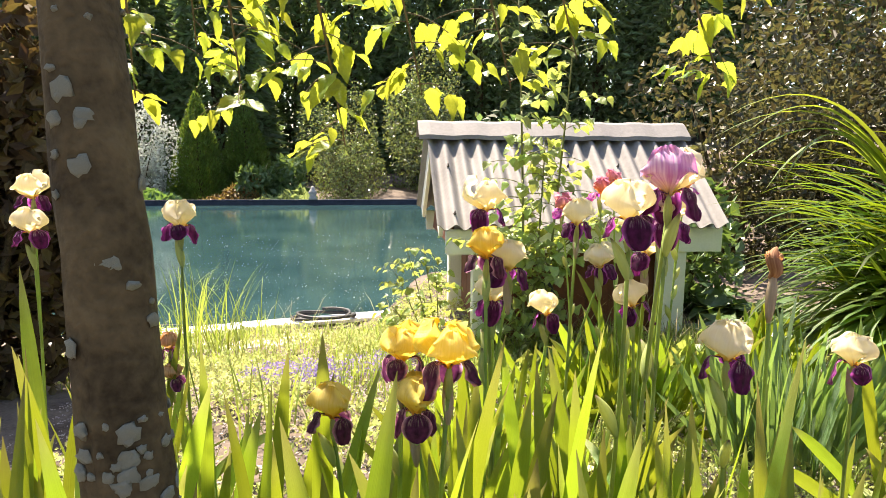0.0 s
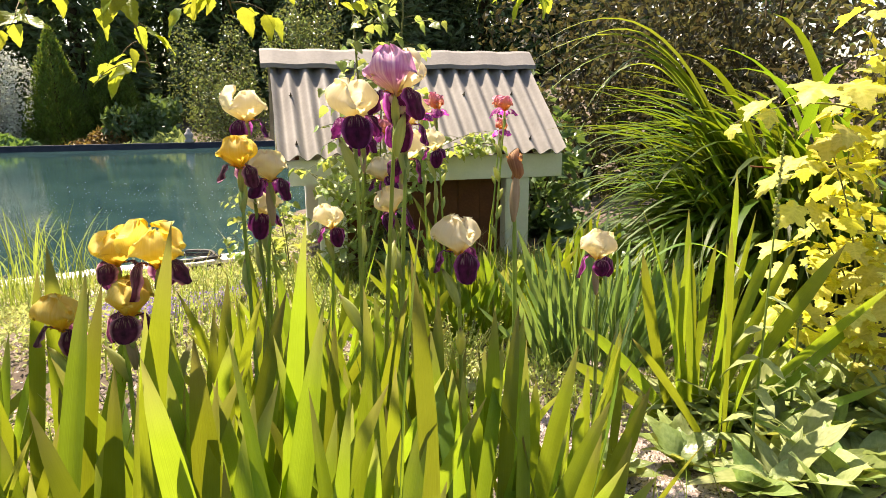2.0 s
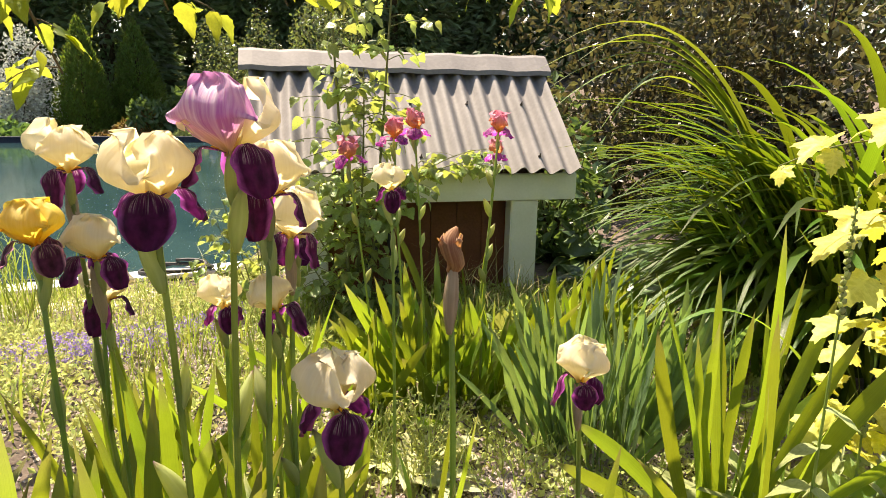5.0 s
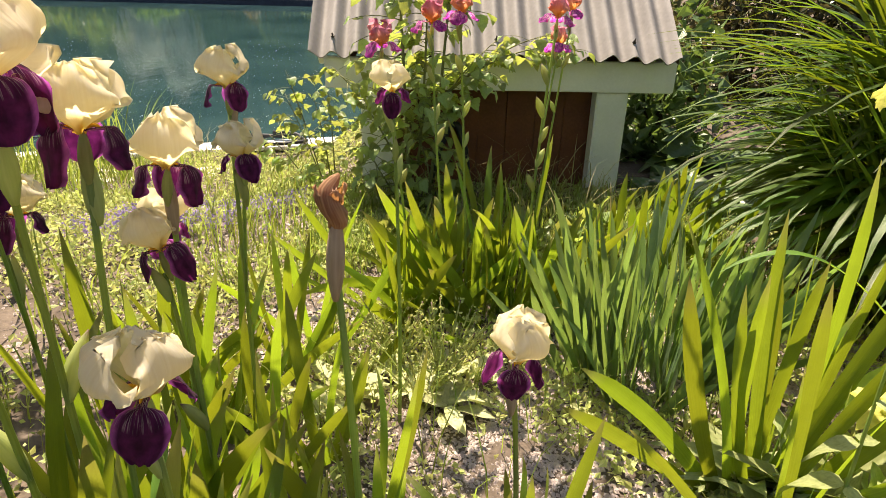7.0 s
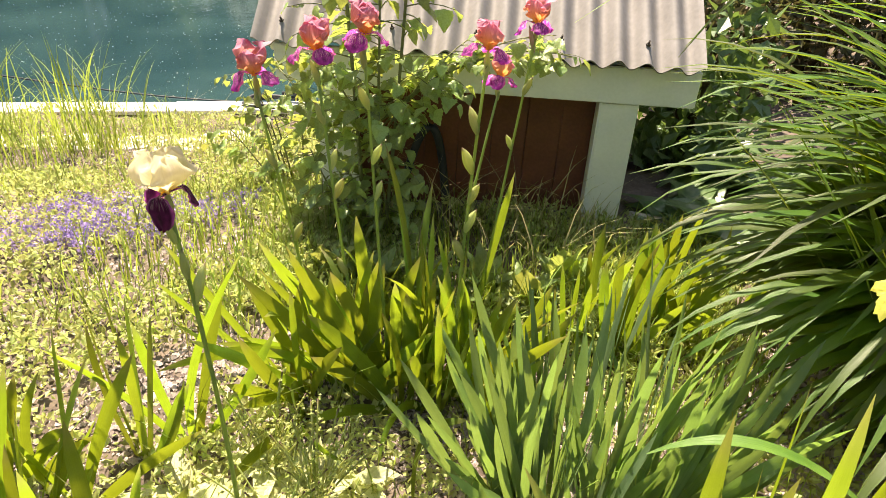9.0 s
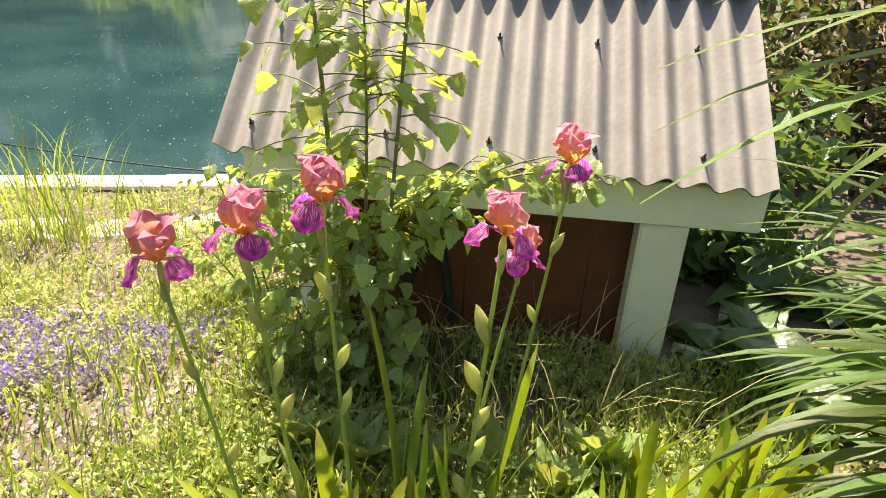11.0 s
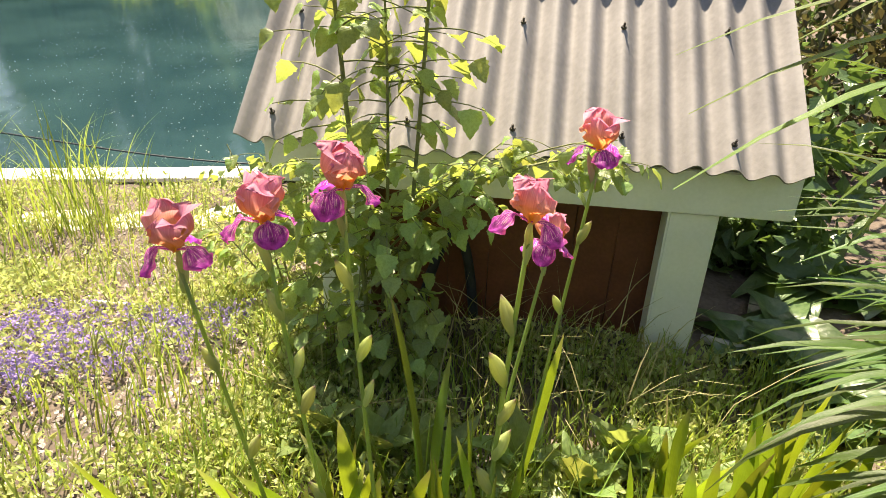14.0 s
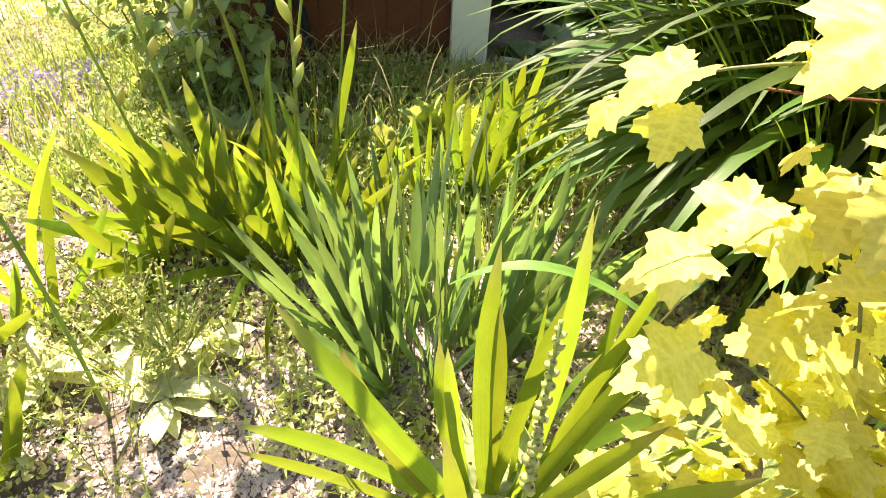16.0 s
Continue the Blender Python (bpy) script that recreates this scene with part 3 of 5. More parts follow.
def corrugated(name, x0, x1, y0, z0, y1, z1, waves, amp=0.0205):
    nx, ny = waves * 10 + 1, 9
    V = []
    sl = Vector((0, y1 - y0, z1 - z0)).normalized()
    nor = Vector((0, -sl.z, sl.y)) if y1 > y0 else Vector((0, sl.z, -sl.y))
    for layer in (0, -0.006):
        for j in range(ny):
            f = j / (ny - 1)
            for i in range(nx):
                u = i / (nx - 1)
                h = amp * math.cos(u * waves * 2 * math.pi) + layer + 0.004 * noise.noise(Vector((u * 7, f * 4, 1))) + 0.003 * noise.noise(Vector((u * 23, f * 9, 5)))
                p = Vector((x0 + (x1 - x0) * u, y0 + (y1 - y0) * f, z0 + (z1 - z0) * f)) + nor * h
                if j == 0:
                    p += sl * 0.006 * noise.noise(Vector((u * 9, 3, 3)))
                V.append(p)
    F = grid_faces(ny, nx).tolist()
    off = nx * ny
    F += [[a + off for a in f[::-1]] for f in F]
    for i in range(nx - 1):
        F.append([i + 1, i, i + off, i + 1 + off])
        t = (ny - 1) * nx
        F.append([t + i, t + i + 1, t + i + 1 + off, t + i + off])
    for j in range(ny - 1):
        F.append([j * nx, (j + 1) * nx, (j + 1) * nx + off, j * nx + off])
        F.append([(j + 1) * nx + nx - 1, j * nx + nx - 1, j * nx + nx - 1 + off, (j + 1) * nx + nx - 1 + off])
    me = mesh(name, V, F, ROOF_SHEET)
    flat = np.arange(len(me.polygons)) < 2 * (nx - 1) * (ny - 1)
    me.polygons.foreach_set("use_smooth", flat)
    bm = bmesh.new()                         # keep the cut ends crisp
    bm.from_mesh(me)
    bmesh.ops.split_edges(bm, edges=[e for e in bm.edges if len(e.link_faces) == 2 and e.calc_face_angle() > 0.9])
    bm.to_mesh(me)
    bm.free()
    return me


def well_house():
    h = thing("well_house", pose(0, 0, 0), "low white-framed well house with a grey-brown corrugated roof", "well house")
    put("roof_sheet", corrugated("roof_sheet", -HALF, HALF, 0.0, EAVE_Z, RIDGE_Y, RIDGE_Z, WAVES), h)
    put("roof_sheet", corrugated("roof_sheet_back", -HALF, HALF, 2 * RIDGE_Y, EAVE_Z, RIDGE_Y, RIDGE_Z, WAVES), h)
    # folded ridge cap
    V, F = [], []
    for i, x in enumerate(np.linspace(-HALF - 0.05, HALF + 0.035, 25)):
        dz = 0.004 * math.sin(i * 1.7)
        for (y, z) in ((RIDGE_Y - 0.125, RIDGE_Z - 0.065), (RIDGE_Y - 0.120, RIDGE_Z - 0.040), (RIDGE_Y - 0.03, RIDGE_Z + 0.035), (RIDGE_Y, RIDGE_Z + 0.048), (RIDGE_Y + 0.03, RIDGE_Z + 0.035), (RIDGE_Y + 0.125, RIDGE_Z - 0.05)):
            V.append((x, y, z + dz))
    put("ridge_cap", mesh("ridge_cap", V, grid_faces(25, 6), ROOF_SHEET, smooth=False), h, label="folded grey metal ridge cap")
    cap_mod = h.children[-1].modifiers.new("thick", "SOLIDIFY")
    cap_mod.thickness = 0.004
    # fascia, bargeboards, posts, beams
    put("fascia", box("fascia", (1.56, 0.028, 0.135), WHITE_PAINT), h, pose(0.035, 0.085, 0.746), "white-painted fascia board")
    put("fascia", box("fascia", (1.56, 0.028, 0.135), WHITE_PAINT), h, pose(0.035, 2 * RIDGE_Y - 0.085, 0.746))
    slope = math.degrees(math.atan2(RIDGE_Z - EAVE_Z, RIDGE_Y))
    Ls = math.hypot(RIDGE_Z - EAVE_Z, RIDGE_Y)
    for sx in (-1, 1):
        for back in (0, 1):
            y = RIDGE_Y + (-1 if not back else 1) * RIDGE_Y / 2
            put("bargeboard", box("bargeboard", (0.024, Ls - 0.16, 0.10), WHITE_PAINT), h,
                pose(sx * 0.765, y + (0.045 if not back else -0.045), (EAVE_Z + RIDGE_Z) / 2 - 0.078, slope if not back else -slope, 0, 0))
    for x in (-0.52, 0.547):
        for y in (0.135, 1.205):
            put("post", box("post", (0.145, 0.095, 0.76), WHITE_PAINT, 0.006), h, pose(x, y, 0.678 - 0.38), "square white-painted post")
    # brown board walls between the posts
    for side in (0, 1):
        y = 0.225 if side == 0 else 1.115
        for k in range(7):
            put("wall_board", box("wall_board", (0.1345, 0.022, 0.68), BROWN_WOOD, 0.003), h, pose(-0.39 + 0.136 * k, y + 0.003 * (k % 2), 0.36, 0, 0.3 * (k % 3 - 1), 0), "dark red-brown wall board" if k == 0 else "")
    for x in (-0.5, 0.52):
        for k in range(8):
            put("side_board", box("side_board", (0.022, 0.125, 0.68), BROWN_WOOD, 0.003), h, pose(x + 0.002 * (k % 2), 0.24 + 0.116 * k, 0.36))
    # nails with washers on the crests near the eave
    bm = bmesh.new()
    bmesh.ops.create_cone(bm, cap_ends=True, segments=10, radius1=0.009, radius2=0.006, depth=0.006)
    bmesh.ops.create_cone(bm, cap_ends=True, segments=8, radius1=0.0035, radius2=0.0035, depth=0.02, matrix=Matrix.Translation((0, 0, 0.008)))
    nail = from_bm("nail", bm, NAIL)
    pitch = 2 * HALF / WAVES
    for k in (1, 5, 8, 11, 14):
        for f in (0.09, 0.55):
            y, z = RIDGE_Y * f, EAVE_Z + (RIDGE_Z - EAVE_Z) * f
            put("nail", nail, h, pose(-HALF + pitch * k, y - 0.013, z + 0.021, slope, 0, 0), "dark nail head" if k == 1 else "")
    # gable panels
    for sx in (-1, 1):
        V = [(sx * 0.70, 0.14, 0.70), (sx * 0.70, 1.20, 0.70), (sx * 0.70, RIDGE_Y, RIDGE_Z - 0.08)]
        V += [(x - sx * 0.02, y, z) for x, y, z in V]
        put("gable_panel", mesh("gable_panel", V, [[0, 1, 2], [5, 4, 3], [0, 3, 4, 1], [1, 4, 5, 2], [2, 5, 3, 0]], BROWN_WOOD, smooth=False), h)
    return h


well_house()

# ---- irises ----
SWORDS = [sword("iris_blade", IRIS_LEAF, 1.0, w, l, d, 0.12, t) for w, l, d, t in
          ((0.052, 0.10, 0.10, 0.2), (0.056, 0.22, -0.12, 0.5), (0.047, -0.12, 0.16, -0.3), (0.054, 0.30, 0.22, 0.4),
           (0.050, -0.26, -0.08, -0.6), (0.058, 0.05, 0.32, 0.3), (0.045, 0.16, -0.28, 0.7), (0.052, -0.05, 0.05, -0.2))]
ARCHED = [sword("iris_blade_arched", IRIS_LEAF, 1.0, 0.05, l, d, 0.12, t, 16) for l, d, t in ((0.5, 1.2, 0.5), (-0.6, 1.5, -0.5), (0.9, 0.6, 0.8))]
BLUES = [sword("blue_blade", BLUE_LEAF, 1.0, w, l, d, 0.12, t) for w, l, d, t in
         ((0.046, 0.08, 0.06, 0.2), (0.050, 0.18, -0.10, 0.4), (0.042, -0.10, 0.12, -0.3), (0.048, -0.2, 0.2, 0.3))]


def iris_fan(x, y, length, yaw, count=7, spread=0.55, blades=None, label="", arch=0.12, tilt=0.0, broad=1.0, group="iris leaf fans", outward=0.0):
    """One rhizome's flat fan of sword leaves."""
    t = thing("iris_fan", turned((x, y, float(ground_z(x, y)) - 0.01), tilt, 0, yaw), label or "flat fan of green sword-shaped iris leaves", "iris leaves", group)
    blades = blades or SWORDS
    for k in range(count):
        f = (k / max(1, count - 1) - 0.5) * 2
        s = length * (1 - 0.28 * abs(f)) * rnd(0.8, 1.08)
        me = blades[int(RNG.integers(len(blades)))]
        if blades is SWORDS and rnd(0, 1) < arch:
            me = ARCHED[int(RNG.integers(len(ARCHED)))]
        m = turned((f * 0.035 * length / 0.7, rnd(-0.01, 0.01), 0), rnd(-0.16, 0.16), f * spread * rnd(0.6, 1.1) + outward, rnd(-0.35, 0.35), ((0.40 + 0.30 * length) * rnd(0.7, 1.15) * broad, s, s))
        put("leaf", me, t, m)
    return t


def petal(name, mat, path, width, cup, ruffle, seed, n=12, m=9):
    """A petal along path(v) -> (out, up, tilt): width(v) wide, cupped and ruffled at its margin."""
    V, U = [], []
    for i in range(n):
        v = i / (n - 1)
        r, z = path(v)
        r2, z2 = path(min(1, v + 0.01))
        r1, z1 = path(max(0, v - 0.01))
        d = Vector((r2 - r1, 0, z2 - z1)).normalized()
        nor = Vector((-d.z, 0, d.x))
        w = width(v)
        for j in range(m):
            u = 2 * j / (m - 1) - 1
            k = ruffle * abs(u) ** 2.5 * (0.25 + v) * math.sin(seed * 1.7 + v * 15 + (3 if u > 0 else 0)) + ruffle * 0.9 * v ** 5 * math.sin(u * 9 + seed) + ruffle * 0.35 * math.sin(v * 6 + u * 4 + seed * 2) + ruffle * 0.3 * max(abs(u) ** 3, v ** 4) * math.sin(v * 17 + u * 9 + seed * 3)
            p = Vector((r, 0, z)) + nor * (cup * w * u * u + k) + Vector((0, u * w * (1 - 0.08 * abs(u)), 0)) + d * (-0.22 * w * u * u)
            V.append(p)
            U.append((0.5 + 0.5 * u, v))
    return mesh(name, V, grid_faces(n, m), mat, U)


def ease(a, b, v):
    t = max(0.0, min(1.0, (v - a) / (b - a)))
    return t * t * (3 - 2 * t)


def standard_mesh(mat, seed, tall=0.080, open_=1.0, ruffle=0.0075, close=0.024):
    """An upright petal: narrow at its foot, widening into a broad ruffled blade that leans in over the others."""
    return petal("standard", mat, lambda v: (0.004 + 0.034 * open_ * ease(0.0, 0.44, v) - close * ease(0.50, 1.0, v), tall * (v - 0.12 * ease(0.7, 1.0, v))),
                 lambda v: 0.005 + 0.036 * ease(0.03, 0.40, v) * math.sqrt(max(0.0, 1 - (max(0.0, v - 0.58) / 0.425) ** 2)), 0.44, ruffle, seed, 22, 19)


def fall_mesh(mat, seed, length=0.052, drop=1.0):
    """A fall: a short narrow haft going out, then a broad rounded blade that hangs down close to the stem."""
    def path(v):
        down = max(0.0, (v - 0.26) / 0.74)
        return 0.005 + 0.032 * math.sin(min(1.0, v / 0.52) * 1.57) + 0.022 * down * (1.25 - drop), 0.004 + 0.007 * math.sin(min(1.0, v / 0.5) * math.pi) - drop * length * down ** 1.2
    return petal("fall", mat, path, lambda v: 0.005 + 0.0215 * max(0.0, 1 - ((v - 0.64) / 0.38) ** 2) ** 0.55, -0.26, 0.0030, seed + 5, 18, 13)


KINDS = {}
for kind_name, smat, fmat in (("cream", CREAM, PURPLE_FALL), ("yellow", YELLOW, BROWN_FALL), ("lilac", LILAC, PURPLE_FALL), ("rosy", PINK, PINK_FALL), ("bronze", WILTED, BROWN_FALL)):
    KINDS[kind_name] = ([standard_mesh(smat, k, (0.088 if kind_name == 'rosy' else 0.074) + 0.006 * (k % 3), (0.66 if kind_name == 'rosy' else 0.88) + 0.14 * (k % 3), 0.0135 if kind_name == 'rosy' else 0.0085, 0.006 if kind_name == 'rosy' else 0.024) for k in range(5)],
                        [fall_mesh(fmat, k, 0.044 + 0.005 * (k % 3), (0.30 if kind_name == 'rosy' else 0.72) + 0.16 * (k % 3)) for k in range(5)])
STYLE = {k: petal("style_arm", m, lambda v: (0.004 + 0.028 * v, 0.010 + 0.022 * v - 0.004 * v * v), lambda v: 0.007 * (1 - 0.5 * v), 0.4, 0.001, 2, 6, 5) for k, m in (("cream", CREAM), ("yellow", YELLOW), ("lilac", CREAM), ("rosy", YELLOW), ("bronze", WILTED))}
BEARD = tube("beard", bend_line((0.006, 0, 0.016), (0.040, 0, 0.026), (0, 0, 0.006), 6), [0.002, 0.004, 0.0045, 0.004, 0.003, 0.001], ORANGE_BEARD, 6)


def spindle(name, mat, length, radius, bend=0.15):
    s = np.linspace(0, 1, 9)
    pts = np.stack([bend * length * s ** 2, 0 * s, length * s], 1)
    return tube(name, pts, radius * np.maximum(0.06, np.sin(math.pi * (0.10 + 0.88 * s)) ** 0.9), mat, 7)


FAT_BUD = spindle("fat_bud", SPATHE, 0.058, 0.0105, 0.12)
OVARY = spindle("ovary", SPATHE, 0.055, 0.0070, 0.05)
BUD = spindle("bud", SPATHE, 0.07, 0.0095, 0.2)
BUD_SLIM = spindle("bud_slim", SPATHE, 0.06, 0.007, -0.15)
SHEATH = spindle("sheath", PAPERY, 0.085, 0.0090, 0.1)

LABELS = {"cream": "tall iris in bloom, cream standards and velvety dark purple falls", "yellow": "tall iris in bloom, golden yellow standards and maroon falls",
          "lilac": "tall iris in bloom, lilac and cream standards above purple falls", "rosy": "tall iris in bloom, rosy orange standards and magenta falls",
          "bronze": "iris with a small bronze and yellow flower"}


def flower(kind_name, parent, place, yaw, size=1.0, tip=0.0, standards=None):
    """A flower (its ovary) with petals under it. place: where the petals meet, relative to the parent."""
    st, fa = KINDS[kind_name]
    m = turned(Vector(place) - Vector((0, 0, 0.014)), 0, tip, yaw, size) @ Matrix.Translation((0, 0, -0.05))
    f = put("flower", OVARY, parent, m)
    up = Matrix.Translation((0, 0, 0.05))
    k0 = int(RNG.integers(5))
    for k in range(3):
        a = 2 * math.pi * k / 3
        put("standard", (st if standards is None or k == 0 else standards)[(k0 + k) % 5], f, up @ turned((0, 0, 0), rnd(-0.1, 0.1), rnd(-0.1, 0.16), a + rnd(-0.12, 0.12), rnd(0.92, 1.08)))
        put("fall", fa[(k0 + k) % 5], f, up @ turned((0, 0, 0), rnd(-0.12, 0.12), rnd(-0.12, 0.22), a + math.pi / 3 + rnd(-0.15, 0.15), rnd(0.9, 1.1) * (1.22 if kind_name == 'rosy' else 0.94)))
        put("style_arm", STYLE[kind_name], f, up @ turned((0, 0, 0), 0, -0.5, a + math.pi / 3, 0.62))
        put("beard", BEARD, f, up @ turned((0, 0, -0.003), 0, rnd(0.1, 0.2), a + math.pi / 3, 0.45))
    return f


def iris_plant(kind_name, base, blooms, buds=(), label="", thick=0.0050, group="irises in bloom", mix=None):
    """A flowering stem. base: (x, y); blooms: [(place, yaw, size, tip)], the first one ends the stem; buds: [(height share, yaw, size)]."""
    bx, by = base
    bz = float(ground_z(bx, by))
    t = thing("iris", pose(bx, by, bz), label or LABELS[kind_name], "iris", group)
    o = Vector((bx, by, bz))
    top = Vector(blooms[0][0]) - o
    line = bend_line((0, 0, -0.02), top + Vector((0, 0, -0.045)), (rnd(-0.015, 0.015), rnd(-0.015, 0.015), 0))
    put("stem", tube("stem", line, np.linspace(thick, thick * 0.7, 9), STEM), t)
    for i, (place, yaw, size, tip) in enumerate(blooms):
        p = Vector(place) - o
        if i:
            at = Vector(line[5]) if p.z > line[5][2] + 0.08 else Vector(line[3])
            put("side_stem", tube("side_stem", bend_line(at, p + Vector((0, 0, -0.045)), (p - at) * 0.12, 6), np.linspace(thick * 0.7, thick * 0.55, 6), STEM), t)
        flower(kind_name, t, p, yaw, size, tip, mix if i == 0 else None)
        put("sheath", SHEATH if rnd(0, 1) < 0.4 else BUD, t, turned(p + Vector((0, 0, -0.105 * size)), 0, rnd(0.0, 0.25), yaw + 1.0, size))
    for f, yaw, size in buds:
        at = Vector(line[0]).lerp(Vector(line[-1]), f)
        i = min(7, int(f * 8))
        at = Vector(line[i]).lerp(Vector(line[i + 1]), f * 8 - i)
        put("bud", FAT_BUD if kind_name == "rosy" else BUD if rnd(0, 1) < 0.6 else BUD_SLIM, t, turned(at, 0, 0.28, yaw, size))
    return t


# the cream and purple clump
iris_plant("lilac", (-0.70, -2.30), [((-0.670, -2.385, 1.172), 4.3, 1.1, 0.0)], mix=KINDS["cream"][0], buds=[(0.72, 1.0, 1.1)])
iris_plant("cream", (-0.65, -2.32), [((-0.637, -2.316, 1.116), 1.0, 1.02, 0.03)], buds=[(0.75, 2.0, 1.1)])
iris_plant("cream", (-0.76, -2.30), [((-0.743, -2.405, 1.130), 1.5, 1.04, -0.05)], buds=[(0.66, 3.0, 1.2), (0.8, 0.4, 1.0)])
iris_plant("cream", (-0.88, -2.06), [((-0.918, -2.062, 1.117), 0.9, 1.0, 0.0), ((-0.878, -2.116, 1.000), 2.6, 1.0, 0.1)], buds=[(0.7, 2.0, 1.1)])
iris_plant("yellow", (-0.93, -2.14), [((-0.935, -2.170, 1.035), 0.2, 0.95, 0.0)], buds=[(0.75, 2.2, 1.3), (0.6, 0.0, 1.2)])
iris_plant("cream", (-0.60, -2.12), [((-0.615, -2.185, 1.040), 0.8, 0.92, 0.1), ((-0.636, -2.185, 0.935), 2.8, 0.8, 0.25)], buds=[(0.62, 4.0, 1.0)])
iris_plant("cream", (-0.88, -1.98), [((-0.893, -2.035, 0.915), 1.2, 0.9, 0.1)])
iris_plant("cream", (-0.66, -1.78), [((-0.640, -1.815, 1.060), 0.3, 0.95, 0.0), ((-0.605, -1.90, 0.965), 2.2, 0.9, 0.12)], buds=[(0.7, 0.7, 1.0)])
iris_plant("cream", (-0.76, -1.86), [((-0.735, -1.905, 0.850), 1.8, 0.85, 0.2)])
# single cream flowers
iris_plant("cream", (-0.57, -2.40), [((-0.571, -2.426, 0.900), 1.75, 1.05, 0.0)], buds=[(0.8, 4.4, 1.0)])
iris_plant("cream", (-0.17, -2.20), [((-0.204, -2.256, 0.822), 1.35, 0.88, 0.08)])
iris_plant("cream", (-0.37, -1.50), [((-0.380, -1.545, 1.002), 1.60, 0.92, 0.0)], buds=[(0.86, 4.8, 1.0), (0.8, 1.2, 1.0)])
# golden clump
iris_plant("yellow", (-1.05, -2.47), [((-1.050, -2.510, 0.932), 0.5, 0.98, 0.0), ((-1.096, -2.500, 0.856), 1.6, 0.9, 0.1)], buds=[(0.82, 0.0, 1.0)])
iris_plant("yellow", (-1.20, -2.30), [((-1.225, -2.360, 0.800), 2.3, 0.95, 0.05)])
iris_plant("yellow", (-1.13, -2.40), [((-1.115, -2.455, 0.925), 1.1, 0.85, 0.0)], buds=[(0.8, 3.0, 1.0)])
# further left, beside the bare trunk
iris_plant("cream", (-1.645, -1.58), [((-1.658, -1.600, 1.035), 1.7, 1.15, 0.0)])
iris_plant("cream", (-2.07, -1.56), [((-2.045, -1.551, 1.112), 0.7, 1.05, 0.0), ((-2.009, -1.645, 1.028), 2.3, 1.0, 0.1)])
iris_plant("bronze", (-1.76, -1.53), [((-1.715, -1.558, 0.690), 0.7, 0.75, 0.0), ((-1.697, -1.60, 0.615), 2.3, 0.75, 0.1)])
# rosy irises before the well house
iris_plant("rosy", (-0.335, -0.915), [((-0.433, -1.004, 1.022), 0.6, 0.80, -0.05)], buds=[(0.55, 0.3, 0.95), (0.78, 3.4, 0.9)], thick=0.0046)
iris_plant("rosy", (-0.215, -0.925), [((-0.292, -1.019, 1.085), 2.3, 0.82, -0.05)], buds=[(0.66, 0.2, 1.0), (0.74, 1.0, 0.9), (0.42, 3.4, 1.0), (0.86, 3.0, 0.9)], thick=0.0046)
iris_plant("rosy", (-0.155, -0.895), [((-0.210, -0.932, 1.105), 1.4, 0.85, 0.0)], buds=[(0.72, 0.2, 0.95), (0.62, 0.8, 0.9), (0.86, 3.4, 1.0)], thick=0.0046)
iris_plant("rosy", (0.025, -0.965), [((0.056, -0.980, 1.102), 0.3, 0.74, 0.05), ((0.087, -0.872, 1.016), 1.3, 0.62, 0.35)], buds=[(0.84, 2.6, 1.1), (0.74, 3.4, 1.2), (0.58, 0.4, 1.1), (0.5, 3.2, 1.1), (0.66, 0.0, 1.0)], thick=0.0050)
iris_plant("rosy", (0.070, -0.690), [((0.170, -0.632, 1.092), 1.9, 0.82, 0.05)], buds=[(0.68, 3.2, 0.8), (0.84, 0.2, 0.9)], thick=0.0046)


def spent_bloom():
    """The brown furled flower on its own stem."""
    bx, by = -0.40, -2.24
    bz = float(ground_z(bx, by))
    t = thing("iris", pose(bx, by, bz), "iris stem ending in a furled, withered brown flower", "iris", "irises in bloom")
    top = Vector((-0.413, -2.287, 0.985)) - Vector((bx, by, bz))
    put("stem", tube("stem", bend_line((0, 0, -0.02), top, (0.01, 0, 0)), np.linspace(0.006, 0.004, 9), STEM), t)
    put("sheath", spindle("sheath", PAPERY, 0.11, 0.0105, 0.04), t, turned(top - Vector((0, 0, 0.075)), 0, 0.02, 0.4), "papery lavender-brown sheath")
    zz = np.linspace(0, 1, 12)
    core = np.stack([0.006 * np.sin(zz * 7), 0.005 * np.cos(zz * 6), zz * 0.062], 1)
    put("furled_bloom", tube("furled_bloom", core, 0.0105 * np.array([0.5, 0.72, 0.9, 1.0, 0.96, 1.0, 0.9, 0.95, 0.86, 0.7, 0.5, 0.15]), WILTED, 11, 0.5), t, turned(top + Vector((0, 0, 0.008)), 0, 0.08, 0))
    for k in range(4):
        put("withered_petal", petal("withered_petal", WILTED, lambda v: (0.006 + 0.008 * math.sin(v * 2.6), 0.018 + 0.045 * v - 0.014 * v ** 3), lambda v: 0.003 + 0.007 * math.sin(math.pi * (0.1 + 0.75 * v)), 0.9, 0.005, k), t,
            turned(top + Vector((0, 0, 0.010)), 0, rnd(-0.1, 0.15), k * 1.6 + 0.4))
    return t


spent_bloom()

# leaf fans
WALKED = [(p[1][0], p[1][1]) for p in PATH]


